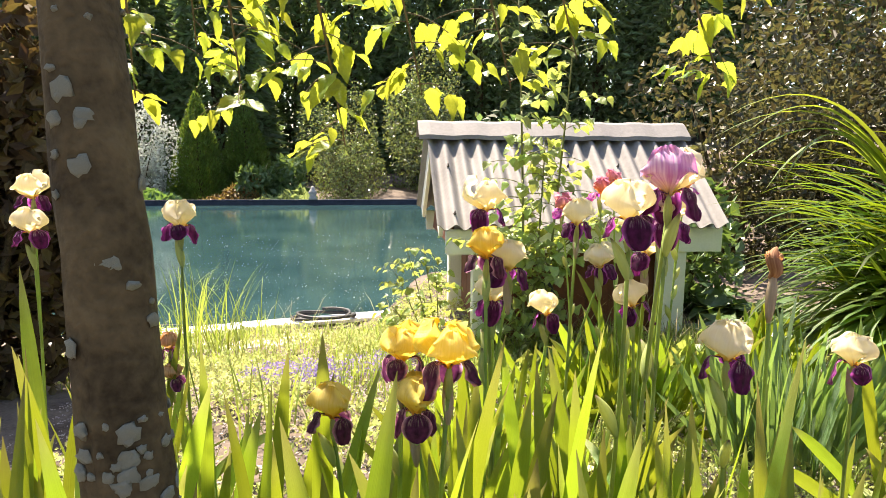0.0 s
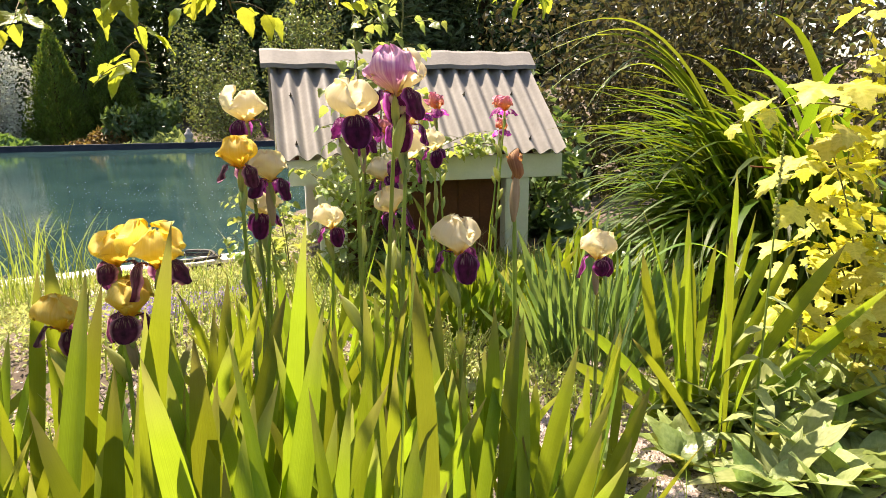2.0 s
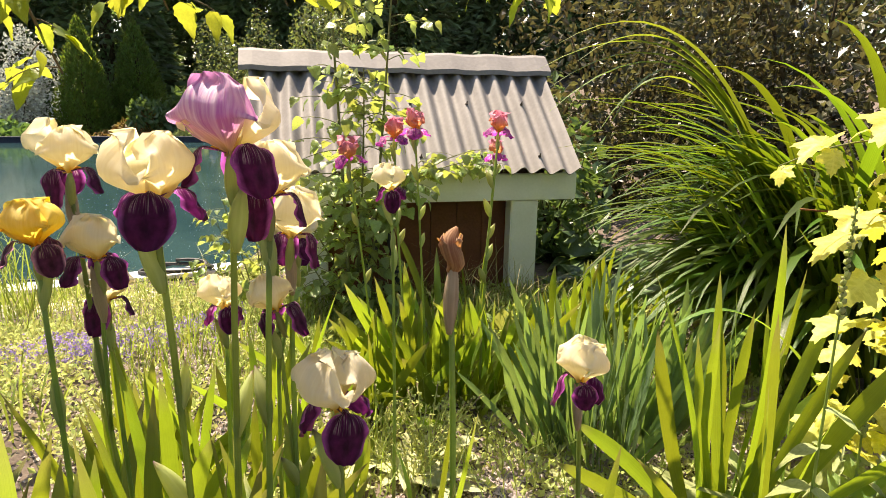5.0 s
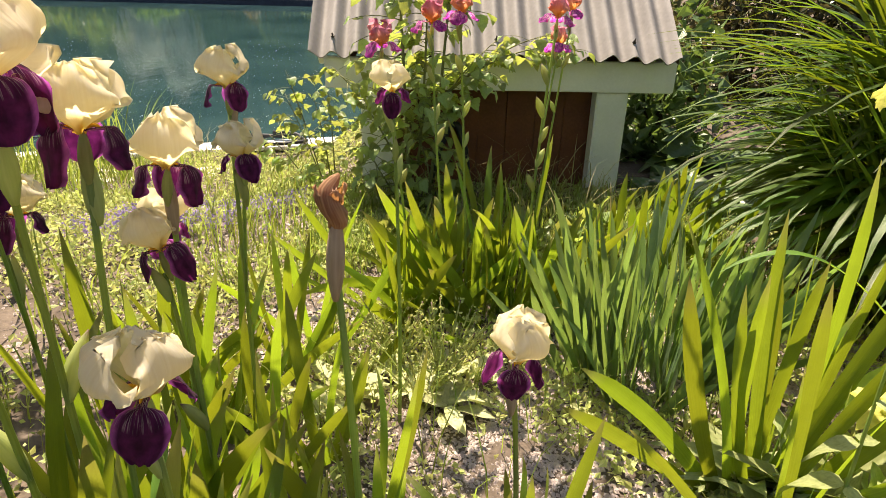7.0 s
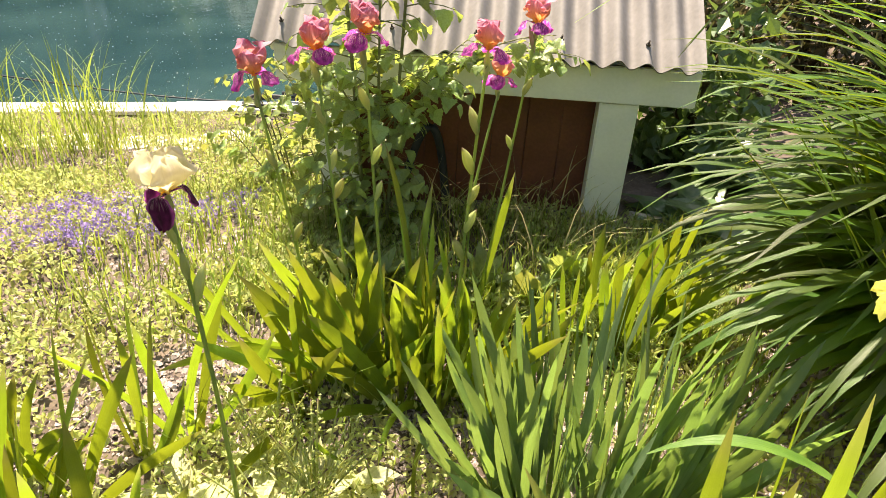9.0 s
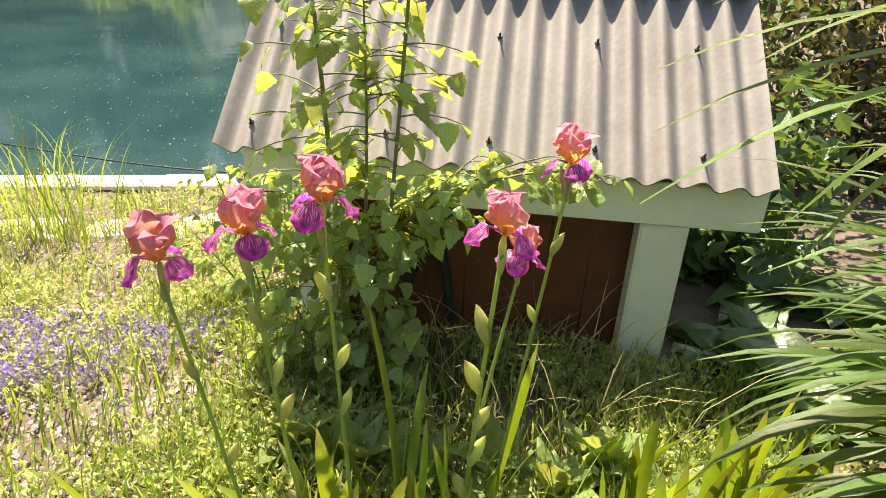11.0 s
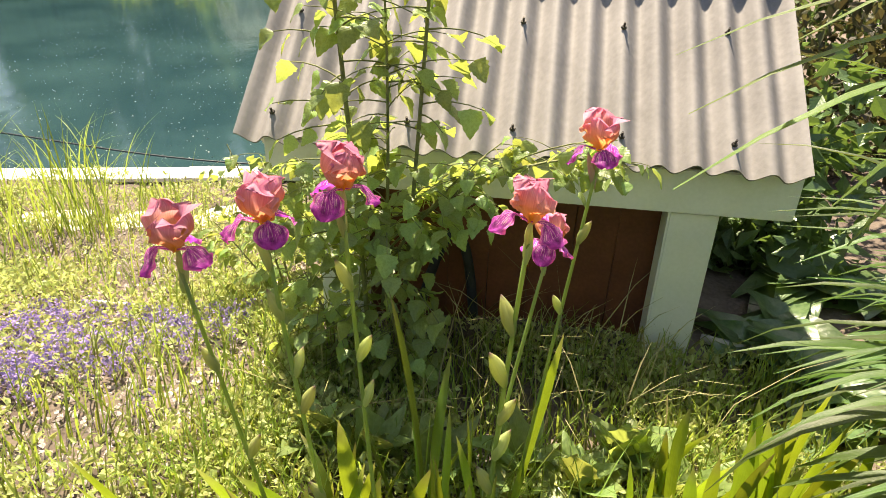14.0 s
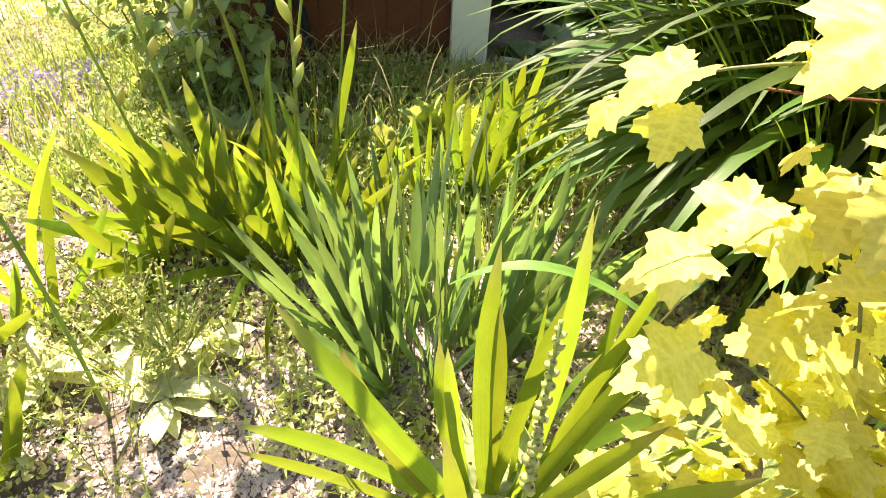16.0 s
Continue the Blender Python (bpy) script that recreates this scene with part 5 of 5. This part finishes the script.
def near_tree():
    bx, by = -1.365, -2.90
    bz = float(ground_z(bx, by))
    t = thing("tree", pose(bx, by, bz), "slender tree with lichen-spotted grey-brown trunk and backlit yellow-green leaves", "tree")
    o = Vector((bx, by, bz))
    trunk = np.array([Vector(p) - o for p in ((-1.365, -2.90, bz - 0.05), (-1.380, -2.85, 0.5), (-1.397, -2.804, 0.886), (-1.420, -2.76, 1.136), (-1.448, -2.714, 1.408), (-1.50, -2.65, 2.0), (-1.50, -2.55, 2.8))])
    s = np.linspace(0, 6, 37)
    line = np.stack([np.interp(s, range(7), trunk[:, k]) for k in range(3)], 1)
    tr = put("trunk", tube("trunk", line, np.interp(s, range(7), [0.058, 0.050, 0.043, 0.040, 0.038, 0.034, 0.03]), BARK, 18, 0.10), t)
    for k in range(120):
        zz = rnd(0.55, 1.4) if k < 40 else rnd(0.78, 0.98)
        c = Vector((np.interp(zz, [0.5, 0.886, 1.136, 1.408], [-1.380, -1.397, -1.420, -1.448]), np.interp(zz, [0.5, 0.886, 1.136, 1.408], [-2.85, -2.804, -2.76, -2.714]), zz)) - o
        rr = float(np.interp(zz, [0.5, 0.886, 1.136, 1.408], [0.050, 0.043, 0.040, 0.038]))
        a = rnd(-2.4, 0.6)
        bm = bmesh.new()
        bmesh.ops.create_icosphere(bm, subdivisions=2, radius=1)
        for v in bm.verts:
            v.co *= 1 + 0.75 * noise.noise(v.co * 3.1 + Vector((k, 0, 0)))
        sz = rnd(0.003, 0.011)
        put("lichen", from_bm("lichen", bm, LICHEN, True), tr, Matrix.LocRotScale(c + Vector((math.cos(a), math.sin(a), 0)) * rr, Euler((0, 0, a)), (0.0028, sz, sz * rnd(0.6, 1.1))))
    # the last three boughs are added, unseen overhead, to shade the left iris blades
    boughs = (((-1.49, -2.6, 2.3), (-1.24, -0.92, 1.25)), ((-1.50, -2.6, 2.4), (-2.02, -0.76, 1.42)), ((-1.49, -2.6, 2.3), (-1.62, -0.80, 1.40)), ((-1.50, -2.55, 2.6), (-0.60, -0.82, 1.47)), ((-1.5, -2.55, 2.6), (0.16, -1.0, 1.48)), ((-1.50, -2.6, 2.5), (-0.95, -0.85, 1.44)), ((-1.5, -2.55, 2.7), (-0.30, -0.7, 1.60)), ((-1.5, -2.55, 2.7), (-1.85, -0.5, 1.65)), ((-1.5, -2.55, 2.7), (-2.15, -0.95, 2.85)), ((-1.5, -2.55, 2.7), (-2.45, -1.35, 2.80)), ((-1.5, -2.55, 2.7), (-2.05, -1.45, 3.0)))
    for bi, (a, b) in enumerate(boughs):
        ln = bend_line(Vector(a) - o, Vector(b) - o, (0, 0, 0.22), 12)
        br = put("branch", tube("branch", ln, np.linspace(0.013, 0.003, 12), TWIG, 6), t)
        for k in range(17):
            f = 0.55 + 0.45 * (k + rnd(0, 0.8)) / 17
            i = min(10, int(f * 11))
            p = Vector(ln[i]).lerp(Vector(ln[i + 1]), min(1, f * 11 - i))
            ang = rnd(0, 6.28)
            L = rnd(0.08, 0.30)
            q = p + Vector((math.cos(ang) * L, math.sin(ang) * L, rnd(-0.3, 0.1)* L * 2))
            put("twig", tube("twig", bend_line(p, q, (0, 0, 0.1 * L), 5), np.linspace(0.0025, 0.0012, 5), TWIG, 5), br)
            for j in range(4):
                w = p.lerp(q, (0.3, 0.55, 0.8, 1.0)[j])
                put("leaf", CHERRY[int(RNG.integers(4))], br, turned(w, rnd(-0.8, 0.8), rnd(-0.1, 1.15), ang + rnd(-1.2, 1.2), rnd(0.065, 0.115)))
    return t


near_tree()

# ---- trees and shrubs beyond the pond ----
def cone_points(n, radius, height, seed, power=0.8, shell=0.5):
    r = np.random.default_rng(seed)
    z = 1 - np.sqrt(r.uniform(0, 1, n))
    a = r.uniform(0, 2 * math.pi, n)
    rad = radius * (1 - z) ** power * (shell + (1 - shell) * np.sqrt(r.uniform(0, 1, n))) * (1 + 0.12 * np.sin(a * 5 + z * 14))
    return np.stack([rad * np.cos(a), rad * np.sin(a), z * height], 1)


def blob_points(n, radii, seed, lumps=9):
    r = np.random.default_rng(seed)
    c = r.normal(size=(lumps, 3)) * 0.42
    c[:, 2] = np.abs(c[:, 2])
    d = r.normal(size=(n, 3))
    d /= np.linalg.norm(d, axis=1)[:, None]
    p = c[r.integers(lumps, size=n)] + d * (0.30 + 0.18 * r.uniform(0, 1, (n, 1)))
    p[:, 2] = np.maximum(p[:, 2], 0.02)
    return p * np.asarray(radii)


def cone_tree(x, y, radius, height, n, mat, size, label, seed, group="", up=0.9, power=0.8):
    z = float(ground_z(x, y))
    t = thing("conifer", pose(x, y, z), label, "conifer", group)
    put("trunk", tube("trunk", bend_line((0, 0, -0.1), (0, 0, height * 0.9), (0.03, 0, 0), 8), np.linspace(radius * 0.12, 0.02, 8), BARK, 8), t)
    p = cone_points(n, radius, height, seed, power)
    p[:, 2] += 0.08
    dirs = np.stack([p[:, 0] / radius, p[:, 1] / radius, np.full(len(p), up)], 1)
    put("crown", cloud("crown", mat, p, size, 0.35, 0, 0.4, seed, dirs), t)
    return t


def shrub(x, y, radii, n, mat, size, label, seed, category="shrub", group="shrubs beyond the pond", lift=0.0):
    z = float(ground_z(x, y))
    t = thing("shrub", pose(x, y, z), label, category, group)
    for k in range(4):
        a = k * 1.6 + seed
        put("branch", tube("branch", bend_line((0, 0, -0.05), (radii[0] * 0.4 * math.cos(a), radii[1] * 0.4 * math.sin(a), radii[2] * 0.7), (0, 0, 0.1), 6), np.linspace(0.03, 0.008, 6), BARK, 6), t)
    p = blob_points(n, radii, seed)
    p[:, 2] += lift
    put("foliage", cloud("foliage", mat, p, size, 0.6, 0.1, 0.6, seed), t)
    return t


cone_tree(-6.79, 20.23, 1.05, 3.75, 14000, THUJA_FOLIAGE, 0.11, "clipped dark green cone-shaped thuja", 3, "cone thujas")
cone_tree(-5.40, 21.23, 1.13, 3.65, 14000, THUJA_FOLIAGE, 0.11, "clipped dark green cone-shaped thuja", 4, "cone thujas")
shrub(-8.63, 19.86, (1.31, 1.12, 3.05), 10800, PALE_FOLIAGE, 0.098, "tall shrub with pale silvery variegated leaves", 5)
shrub(-5.27, 18.62, (0.99, 0.62, 0.77), 3600, RUST_FOLIAGE, 0.115, "low rusty-leaved shrub behind the pond rim", 6)
shrub(-3.72, 19.36, (1.24, 0.87, 1.12), 3120, HOSTA_LEAF, 0.241, "broad green shrub behind the pond rim", 7)
shrub(-1.73, 20.23, (1.43, 1.24, 3.92), 10800, GLOSSY_FOLIAGE, 0.098, "tall glossy green shrub beyond the pond", 8)
shrub(1.06, 20.73, (1.99, 1.49, 3.73), 10800, GLOSSY_FOLIAGE, 0.115, "tall glossy green shrub beyond the pond", 9)
shrub(-7.76, 18.37, (1.24, 0.62, 0.62), 1800, HOSTA_LEAF, 0.253, "clump of broad hosta leaves by the pond", 10)
shrub(-3.41, 18.18, (1.06, 0.50, 0.62), 1560, GREY_LEAF, 0.253, "pale hosta clump by the pond", 11)
shrub(-11.37, 19.49, (1.99, 1.24, 1.86), 6000, SHRUB_FOLIAGE, 0.172, "dark green shrub by the pond", 12)
for k in range(16):
    x = -24.5 + k * 2.85 + rnd(-0.6, 0.6)
    cone_tree(x, 26.5 + rnd(-1.5, 3.7), rnd(2.4, 3.2), rnd(11, 16), 8500, DARK_FOLIAGE, 0.42, "tall dark spruce at the edge of the wood", 20 + k, "dark spruces", -0.25, 0.9)
# closing wood all round
pts = []
for k in range(24000):
    a = rnd(-math.pi, math.pi)
    r = rnd(32, 40)
    pts.append((r * math.sin(a), 2 + r * math.cos(a), rnd(0, 1) ** 0.8 * (14 if abs(a) < 1.3 else 8)))
pts = np.array(pts)
pts[:, 2] += ground_z(pts[:, 0], pts[:, 1])
tagged(put("far_wood", cloud("far_wood", DARK_FOLIAGE, pts, 1.0, 0.6, -0.1, 0.5, 77)), "dark wood closing the garden", "wood", kind="stuff")

# right of the pond, behind the well house
shrub(2.1, 2.2, (1.2, 0.8, 2.0), 7000, BEECH_FOLIAGE, 0.07, "dark hedge with glossy bronze-green leaves", 41, "hedge", "hedge shrubs")
shrub(3.5, 1.6, (1.3, 0.9, 2.2), 7000, BEECH_FOLIAGE, 0.07, "dark hedge with glossy bronze-green leaves", 42, "hedge", "hedge shrubs")
shrub(3.4, -0.2, (1.0, 1.0, 2.0), 6000, BEECH_FOLIAGE, 0.07, "dark hedge with glossy bronze-green leaves", 43, "hedge", "hedge shrubs")
shrub(1.2, 3.4, (1.4, 0.9, 1.9), 7000, DARK_FOLIAGE, 0.10, "dark evergreen shrub behind the well house", 44, "shrub", "hedge shrubs")
shrub(4.3, 3.5, (2.2, 1.5, 4.2), 9000, BEECH_FOLIAGE, 0.10, "tall dark beech behind the well house", 45, "tree", "hedge shrubs")
shrub(1.05, 0.95, (0.35, 0.3, 0.85), 900, HOSTA_LEAF, 0.09, "small broad-leaved shrub at the corner of the roof", 46)
# brown-needled conifer left of the pond
shrub(-3.0, -0.1, (0.72, 0.8, 1.7), 9000, BROWN_NEEDLES, 0.09, "conifer with dry brown needles beside the pond", 47, "conifer")

HOSTA = [broad_leaf("hosta_blade", HOSTA_LEAF, 1.0, w, 0, 0.25, d, 0.8) for w, d in ((0.75, 0.4), (0.65, 0.6))]
for x, y, n_, s in ((1.05, -0.10, 14, 0.24), (1.35, 0.15, 14, 0.26), (1.0, 0.35, 10, 0.2), (0.80, -0.35, 7, 0.15), (0.86, 0.22, 12, 0.26), (1.12, 0.62, 14, 0.28), (1.38, 0.55, 14, 0.28), (1.70, 0.25, 14, 0.28), (1.22, 1.0, 12, 0.26), (0.98, 0.08, 12, 0.24)):
    rosette(x, y, n_, s, 0.55, "hosta clump with broad dark green leaves", HOSTA, "hosta clumps")

# ---- loose things ----
def hose():
    t = thing("hose", pose(-1.55, 2.56, RIM_Z + 0.012), "coiled black rubber hose lying on the pond rim", "hose")
    n = 70
    pts = []
    for k in range(n):
        a = 2 * math.pi * 2.3 * k / n
        pts.append((0.26 * math.cos(a) * (1 + 0.12 * math.sin(a * 0.4)), 0.14 * math.sin(a), 0.02 + 0.02 * k / n * 2 + 0.012 * math.sin(a * 1.5)))
    put("coil", tube("coil", pts, 0.015, DARK_RUBBER, 8), t)
    return t


hose()
bent = put("hose", tube("hose", bend_line((0, 0, 0), (0.20, 0.01, -0.04), (0.02, 0.02, 0.36), 20), 0.017, DARK_RUBBER, 9), None, pose(-0.28, 0.16, float(ground_z(-0.28, 0.16)) + 0.01))
tagged(bent, "black hose bent up against the brown boards", "hose")


def slab(x, y, w, d, turn, seed):
    """A flat, worn paving stone with an uneven outline."""
    r = np.random.default_rng(seed)
    bm = bmesh.new()
    ring = [bm.verts.new((w * 0.5 * math.cos(a) * abs(math.cos(a)) ** -0.45 * r.uniform(0.9, 1.06) if abs(math.cos(a)) > 0.05 else 0.0, d * 0.5 * math.copysign(abs(math.sin(a)) ** 0.55, math.sin(a)) * r.uniform(0.9, 1.06), 0)) for a in np.linspace(0.1, 2 * math.pi + 0.1, 17)[:-1]]
    face = bm.faces.new(ring)
    top = bmesh.ops.extrude_face_region(bm, geom=[face])
    for v in top["geom"]:
        if isinstance(v, bmesh.types.BMVert):
            v.co.z += 0.035 + r.uniform(-0.003, 0.003)
    bmesh.ops.bevel(bm, geom=bm.edges[:], offset=0.006, segments=2, affect="EDGES")
    bmesh.ops.recalc_face_normals(bm, faces=bm.faces[:])
    ob = put("paving_stone", from_bm("paving_stone", bm, PALE_STONE), None, pose(x, y, float(ground_z(x, y)) - 0.012, r.uniform(-1.5, 1.5), r.uniform(-1.5, 1.5), turn))
    return tagged(ob, "pale flat paving stone sunk in the path by the pond", "paving stone", "paving stones by the pond")


for k, (x, y, w, d) in enumerate(((-2.46, 1.20, 0.42, 0.30), (-2.02, 1.36, 0.40, 0.30), (-1.62, 1.58, 0.36, 0.30), (-1.74, 1.22, 0.30, 0.24), (-2.90, 1.02, 0.40, 0.28), (-1.24, 1.72, 0.34, 0.28))):
    slab(x, y, w, d, 18 + 9 * (k % 3), 300 + k)
st = thing("pond_ornament", pose(-2.78, 17.5, RIM_Z + 0.025), "small grey stone ornament on the far pond rim", "ornament")
put("body", tube("body", bend_line((0, 0, 0), (0, 0, 0.42), (0, 0, 0), 9), [0.12, 0.14, 0.09, 0.11, 0.14, 0.12, 0.07, 0.06, 0.02], STONE, 10), st)
for a, b, r, nm, lab, mt in (((-1.69, 0.26, 0.0), (-1.33, 0.25, 0.0), 0.012, "stick", "pale bare stick lying on the ground", PALE_STICK), ((0.70, 0.24, 0.0), (1.08, 0.06, 0.0), 0.016, "pipe", "pale grey pipe lying beside the well house", PALE_STICK), ((-1.02, 0.42, 0.0), (-0.86, 0.45, 0.0), 0.012, "stick", "short pale stick on the ground", PALE_STICK)):
    a, b = (Vector((p[0], p[1], float(ground_z(p[0], p[1])) + r)) for p in (a, b))
    ob = put(nm, tube(nm, bend_line((0, 0, 0), b - a, (0, 0, 0.01), 7), r, mt, 8), None, pose(*a))
    tagged(ob, lab, nm)
ob = put("wire", tube("wire", bend_line((0, 0, 0), (0.55, -0.05, 0.02), (0, 0, -0.02), 9), 0.0032, RUST, 6), None, pose(0.92, -1.36, 0.88))
tagged(ob, "rusty support wire behind the hop vine", "wire")

# ---- ground cover, weeds, grass and gravel ----
def scatter(n, x0, x1, y0, y1, seed, lift=0.0, patchy=False):
    r = np.random.default_rng(seed)
    x, y = r.uniform(x0, x1, n), r.uniform(y0, y1, n)
    p = np.stack([x, y, ground_z(x, y) + lift], 1)
    if patchy:                               # gather them into patches, keeping the count
        q = np.sin(x * 6.1 + 2.2 * np.sin(y * 4.3)) + np.sin(y * 7.7 + 1.9 * np.sin(x * 3.9)) + r.normal(size=n) * 0.8
        good = np.flatnonzero(q > -0.2)
        p = p[good[r.integers(len(good), size=n)]]
        p[:, :2] += r.normal(size=(n, 2)) * 0.012
    return p


def stuff(name, me, label, category):
    return tagged(put(name, me), label, category, kind="stuff")


def pebbles(n, x0, x1, y0, y1, seed):
    r = np.random.default_rng(seed)
    p = scatter(n, x0, x1, y0, y1, seed)
    base = np.array([(1, 0, 0), (-1, 0, 0), (0, 1, 0), (0, -1, 0), (0, 0, 0.7), (0, 0, -0.7)], float)
    tri = np.array([(0, 2, 4), (2, 1, 4), (1, 3, 4), (3, 0, 4), (2, 0, 5), (1, 2, 5), (3, 1, 5), (0, 3, 5)])
    s = r.uniform(0.0035, 0.0125, n)[:, None, None]
    V = base[None] * (1 + 0.35 * r.normal(size=(n, 6, 1))) * s
    a = r.uniform(0, 6.28, n)
    c, sn = np.cos(a)[:, None], np.sin(a)[:, None]
    V = np.stack([V[..., 0] * c - V[..., 1] * sn, V[..., 0] * sn + V[..., 1] * c, V[..., 2]], -1) + p[:, None]
    F = (np.arange(n)[:, None, None] * 6 + tri[None]).reshape(-1, 3)
    return mesh("gravel", V.reshape(-1, 3), F, PEBBLE, smooth=False)


stuff("gravel", pebbles(30000, -1.0, 1.5, -2.4, -0.4, 51), "loose pinkish-grey gravel on the bed", "gravel")
stuff("gravel", pebbles(26000, -0.7, 1.3, -2.6, -0.9, 53), "dense pinkish-grey gravel between the iris clumps", "gravel")
stuff("gravel", pebbles(14000, -2.6, -0.4, -1.4, 1.3, 52), "loose pale gravel on the path", "gravel")

WEEDS = cloud("weeds", WEED_LEAF, np.concatenate([scatter(15000, -2.3, -0.40, -1.5, 0.5, 61, 0.03, True), scatter(8000, -3.2, -0.8, 0.3, 2.3, 66, 0.02, True), scatter(3000, -2.6, -1.2, -3.2, -1.4, 67, 0.02, True), scatter(6000, -0.6, 0.7, -1.9, -0.5, 62, 0.015, True), scatter(7000, -0.7, 0.9, -0.75, 0.1, 63, 0.04, True), scatter(5000, 0.5, 1.5, -1.7, -0.2, 64, 0.015, True), scatter(5000, -1.4, -0.5, 0.1, 2.3, 68, 0.03, True)]) + RNG.uniform(0, 0.05, (49000, 1)) * np.array([[0, 0, 1]]), 0.024, 0.6, 0.5, 0.6, 65)
stuff("weeds", WEEDS, "low creeping weeds and herbs over the soil", "ground cover")
stuff("grass", tufts("grass", GRASS_LEAF, np.concatenate([scatter(2600, -0.75, 0.95, -0.75, 0.08, 71), scatter(900, -1.3, -0.5, -0.9, 0.3, 72), scatter(400, 0.4, 1.0, -1.0, -0.4, 73), scatter(1500, -3.2, -0.9, 0.1, 2.0, 77), scatter(900, -2.6, -1.3, -3.3, -1.3, 78)]), 0.17, 0.005, 0.6, 74), "grass growing round the well house", "grass")
stuff("fine_grass", tufts("fine_grass", GRASS_LEAF, np.concatenate([scatter(420, -0.6, 0.9, -1.6, -0.6, 171), scatter(260, -1.6, 0.1, -2.6, -1.6, 172)]), 0.24, 0.0035, 0.7, 173), "thin grass stalks among the irises", "grass")
stuff("dry_grass", tufts("dry_grass", STRAW, np.concatenate([scatter(170, -0.55, 0.62, -0.45, 0.05, 181), scatter(120, -2.4, -1.0, 0.2, 1.6, 182)]), 0.34, 0.0035, 0.9, 183), "thin dry grass stalks before the brown boards", "grass")
MP = scatter(700, -1.75, -0.85, -0.5, 0.18, 75, 0.06, True)
FL = (MP[:, None, :] + RNG.normal(size=(700, 9, 3)) * np.array([0.006, 0.006, 0.018])).reshape(-1, 3)
stuff("mauve_flowers", cloud("mauve_flowers", MAUVE, FL, 0.012, 0.8, 0.2, 0.8, 76), "patch of small mauve flower spikes", "flowers")


TUFT_BLADES = [ribbon("blade", GRASS_LEAF, 1.0, w, a, c, 0.02, 9) for w, a, c in ((0.007, 0.1, 0.7), (0.006, 0.2, 1.1), (0.008, 0.05, 0.4), (0.007, 0.3, 1.4), (0.006, 0.15, 0.9))]


def grass_tuft(x, y, n, h, label, seed):
    z = float(ground_z(x, y))
    t = thing("grass_tuft", pose(x, y, z), label, "grass", "grass tufts")
    r = np.random.default_rng(seed)
    for k in range(n):
        L = h * r.uniform(0.6, 1.15)
        dx, dy = r.normal(size=2) * 0.10
        put("blade", TUFT_BLADES[k % 5], t, turned((dx, dy, -0.01), 0, r.uniform(-0.15, 0.25), r.uniform(0, 6.28), (L, 1.0, L)))
    return t


for x, y, n_, h in ((-2.1, 1.05, 130, 0.6), (-2.4, 1.3, 120, 0.7), (-2.65, 0.9, 120, 0.65), (-2.0, 1.5, 70, 0.45), (-3.0, 1.3, 100, 0.65), (-2.3, 0.6, 60, 0.4), (-1.55, -0.9, 60, 0.35)):
    grass_tuft(x, y, int(n_ * 0.32), h, "tuft of long sunlit grass beside the pond", int(80 + n_ + 10 * x))


def thin_spikes(x, y, n, h):
    t = thing("spiky_herb", pose(x, y, float(ground_z(x, y))), "small herb with many thin pale flower spikes", "herb", "spiky herbs")
    for k in range(n):
        a = rnd(0, 6.28)
        b = Vector((math.cos(a) * rnd(0.02, 0.16), math.sin(a) * rnd(0.02, 0.14), h * rnd(0.6, 1.1)))
        line = bend_line((0, 0, 0), b, (0, 0, 0.02), 7)
        s = put("stem", tube("stem", line, 0.0021, SPATHE, 5), t)
        q = np.concatenate([line[3:] + RNG.normal(size=(4, 3)) * 0.004 for _ in range(6)])
        put("flower_spike", cloud("flower_spike", SPATHE, q, 0.010, 0.8, 0.3, 0.7, 90 + k), s)["kind"] = "stuff"
    return t


thin_spikes(-0.25, -1.36, 26, 0.25)
thin_spikes(-0.38, -1.27, 20, 0.22)
thin_spikes(-0.31, -1.45, 16, 0.20)

SPECK = surface("pollen", (0.45, 0.46, 0.38), (0.7, 0.7, 0.6), 0.8)
r = np.random.default_rng(123)
sx, sy = r.uniform(-7, 0.5, 2600), 2.2 + 8 * r.uniform(0, 1, 2600) ** 1.6
keep = in_pond(sx, sy - 0.1)
sp = np.stack([sx[keep], sy[keep], np.full(int(keep.sum()), RIM_Z - 0.137)], 1)
flat = np.stack([r.normal(size=len(sp)), r.normal(size=len(sp)), np.zeros(len(sp))], 1)
stuff("floating_specks", cloud("floating_specks", SPECK, sp, 0.014, 0.05, 0, 0.7, 124, flat), "pale pollen and petals floating on the pond", "specks")
cable = put("cable", tube("cable", [(x, 3.6 + 0.35 * math.sin(x * 0.8) + 0.1 * x, 0) for x in np.linspace(-4.6, -0.6, 40)], 0.008, DARK_RUBBER, 6), None, pose(0, 0, RIM_Z - 0.138))
tagged(cable, "thin black cable floating across the pond", "cable")

# small bright bits on the ground
for x, y, z, k in ((0.505, -0.396, 0.22, 0.4), (0.422, -0.378, 0.2, 2.0), (0.70, -0.88, 0.12, 1.1)):
    t = thing("fallen_petal", turned((x, y, float(ground_z(x, y)) + 0.07), 0.3, 0.2, k), "white petal fallen among the weeds", "petal", "fallen petals")
    put("petal", broad_leaf("fallen_petal", CREAM, 0.05, 0.04, 0, 0.3, 0.3), t)
tag = put("plant_label", box("plant_label", (0.018, 0.003, 0.05), RED_PLASTIC, 0.001), None, pose(0.86, -0.66, float(ground_z(0.86, -0.66)) + 0.02, 8, 0, 20))
tagged(tag, "small red plastic plant label stuck in the gravel", "plant label")
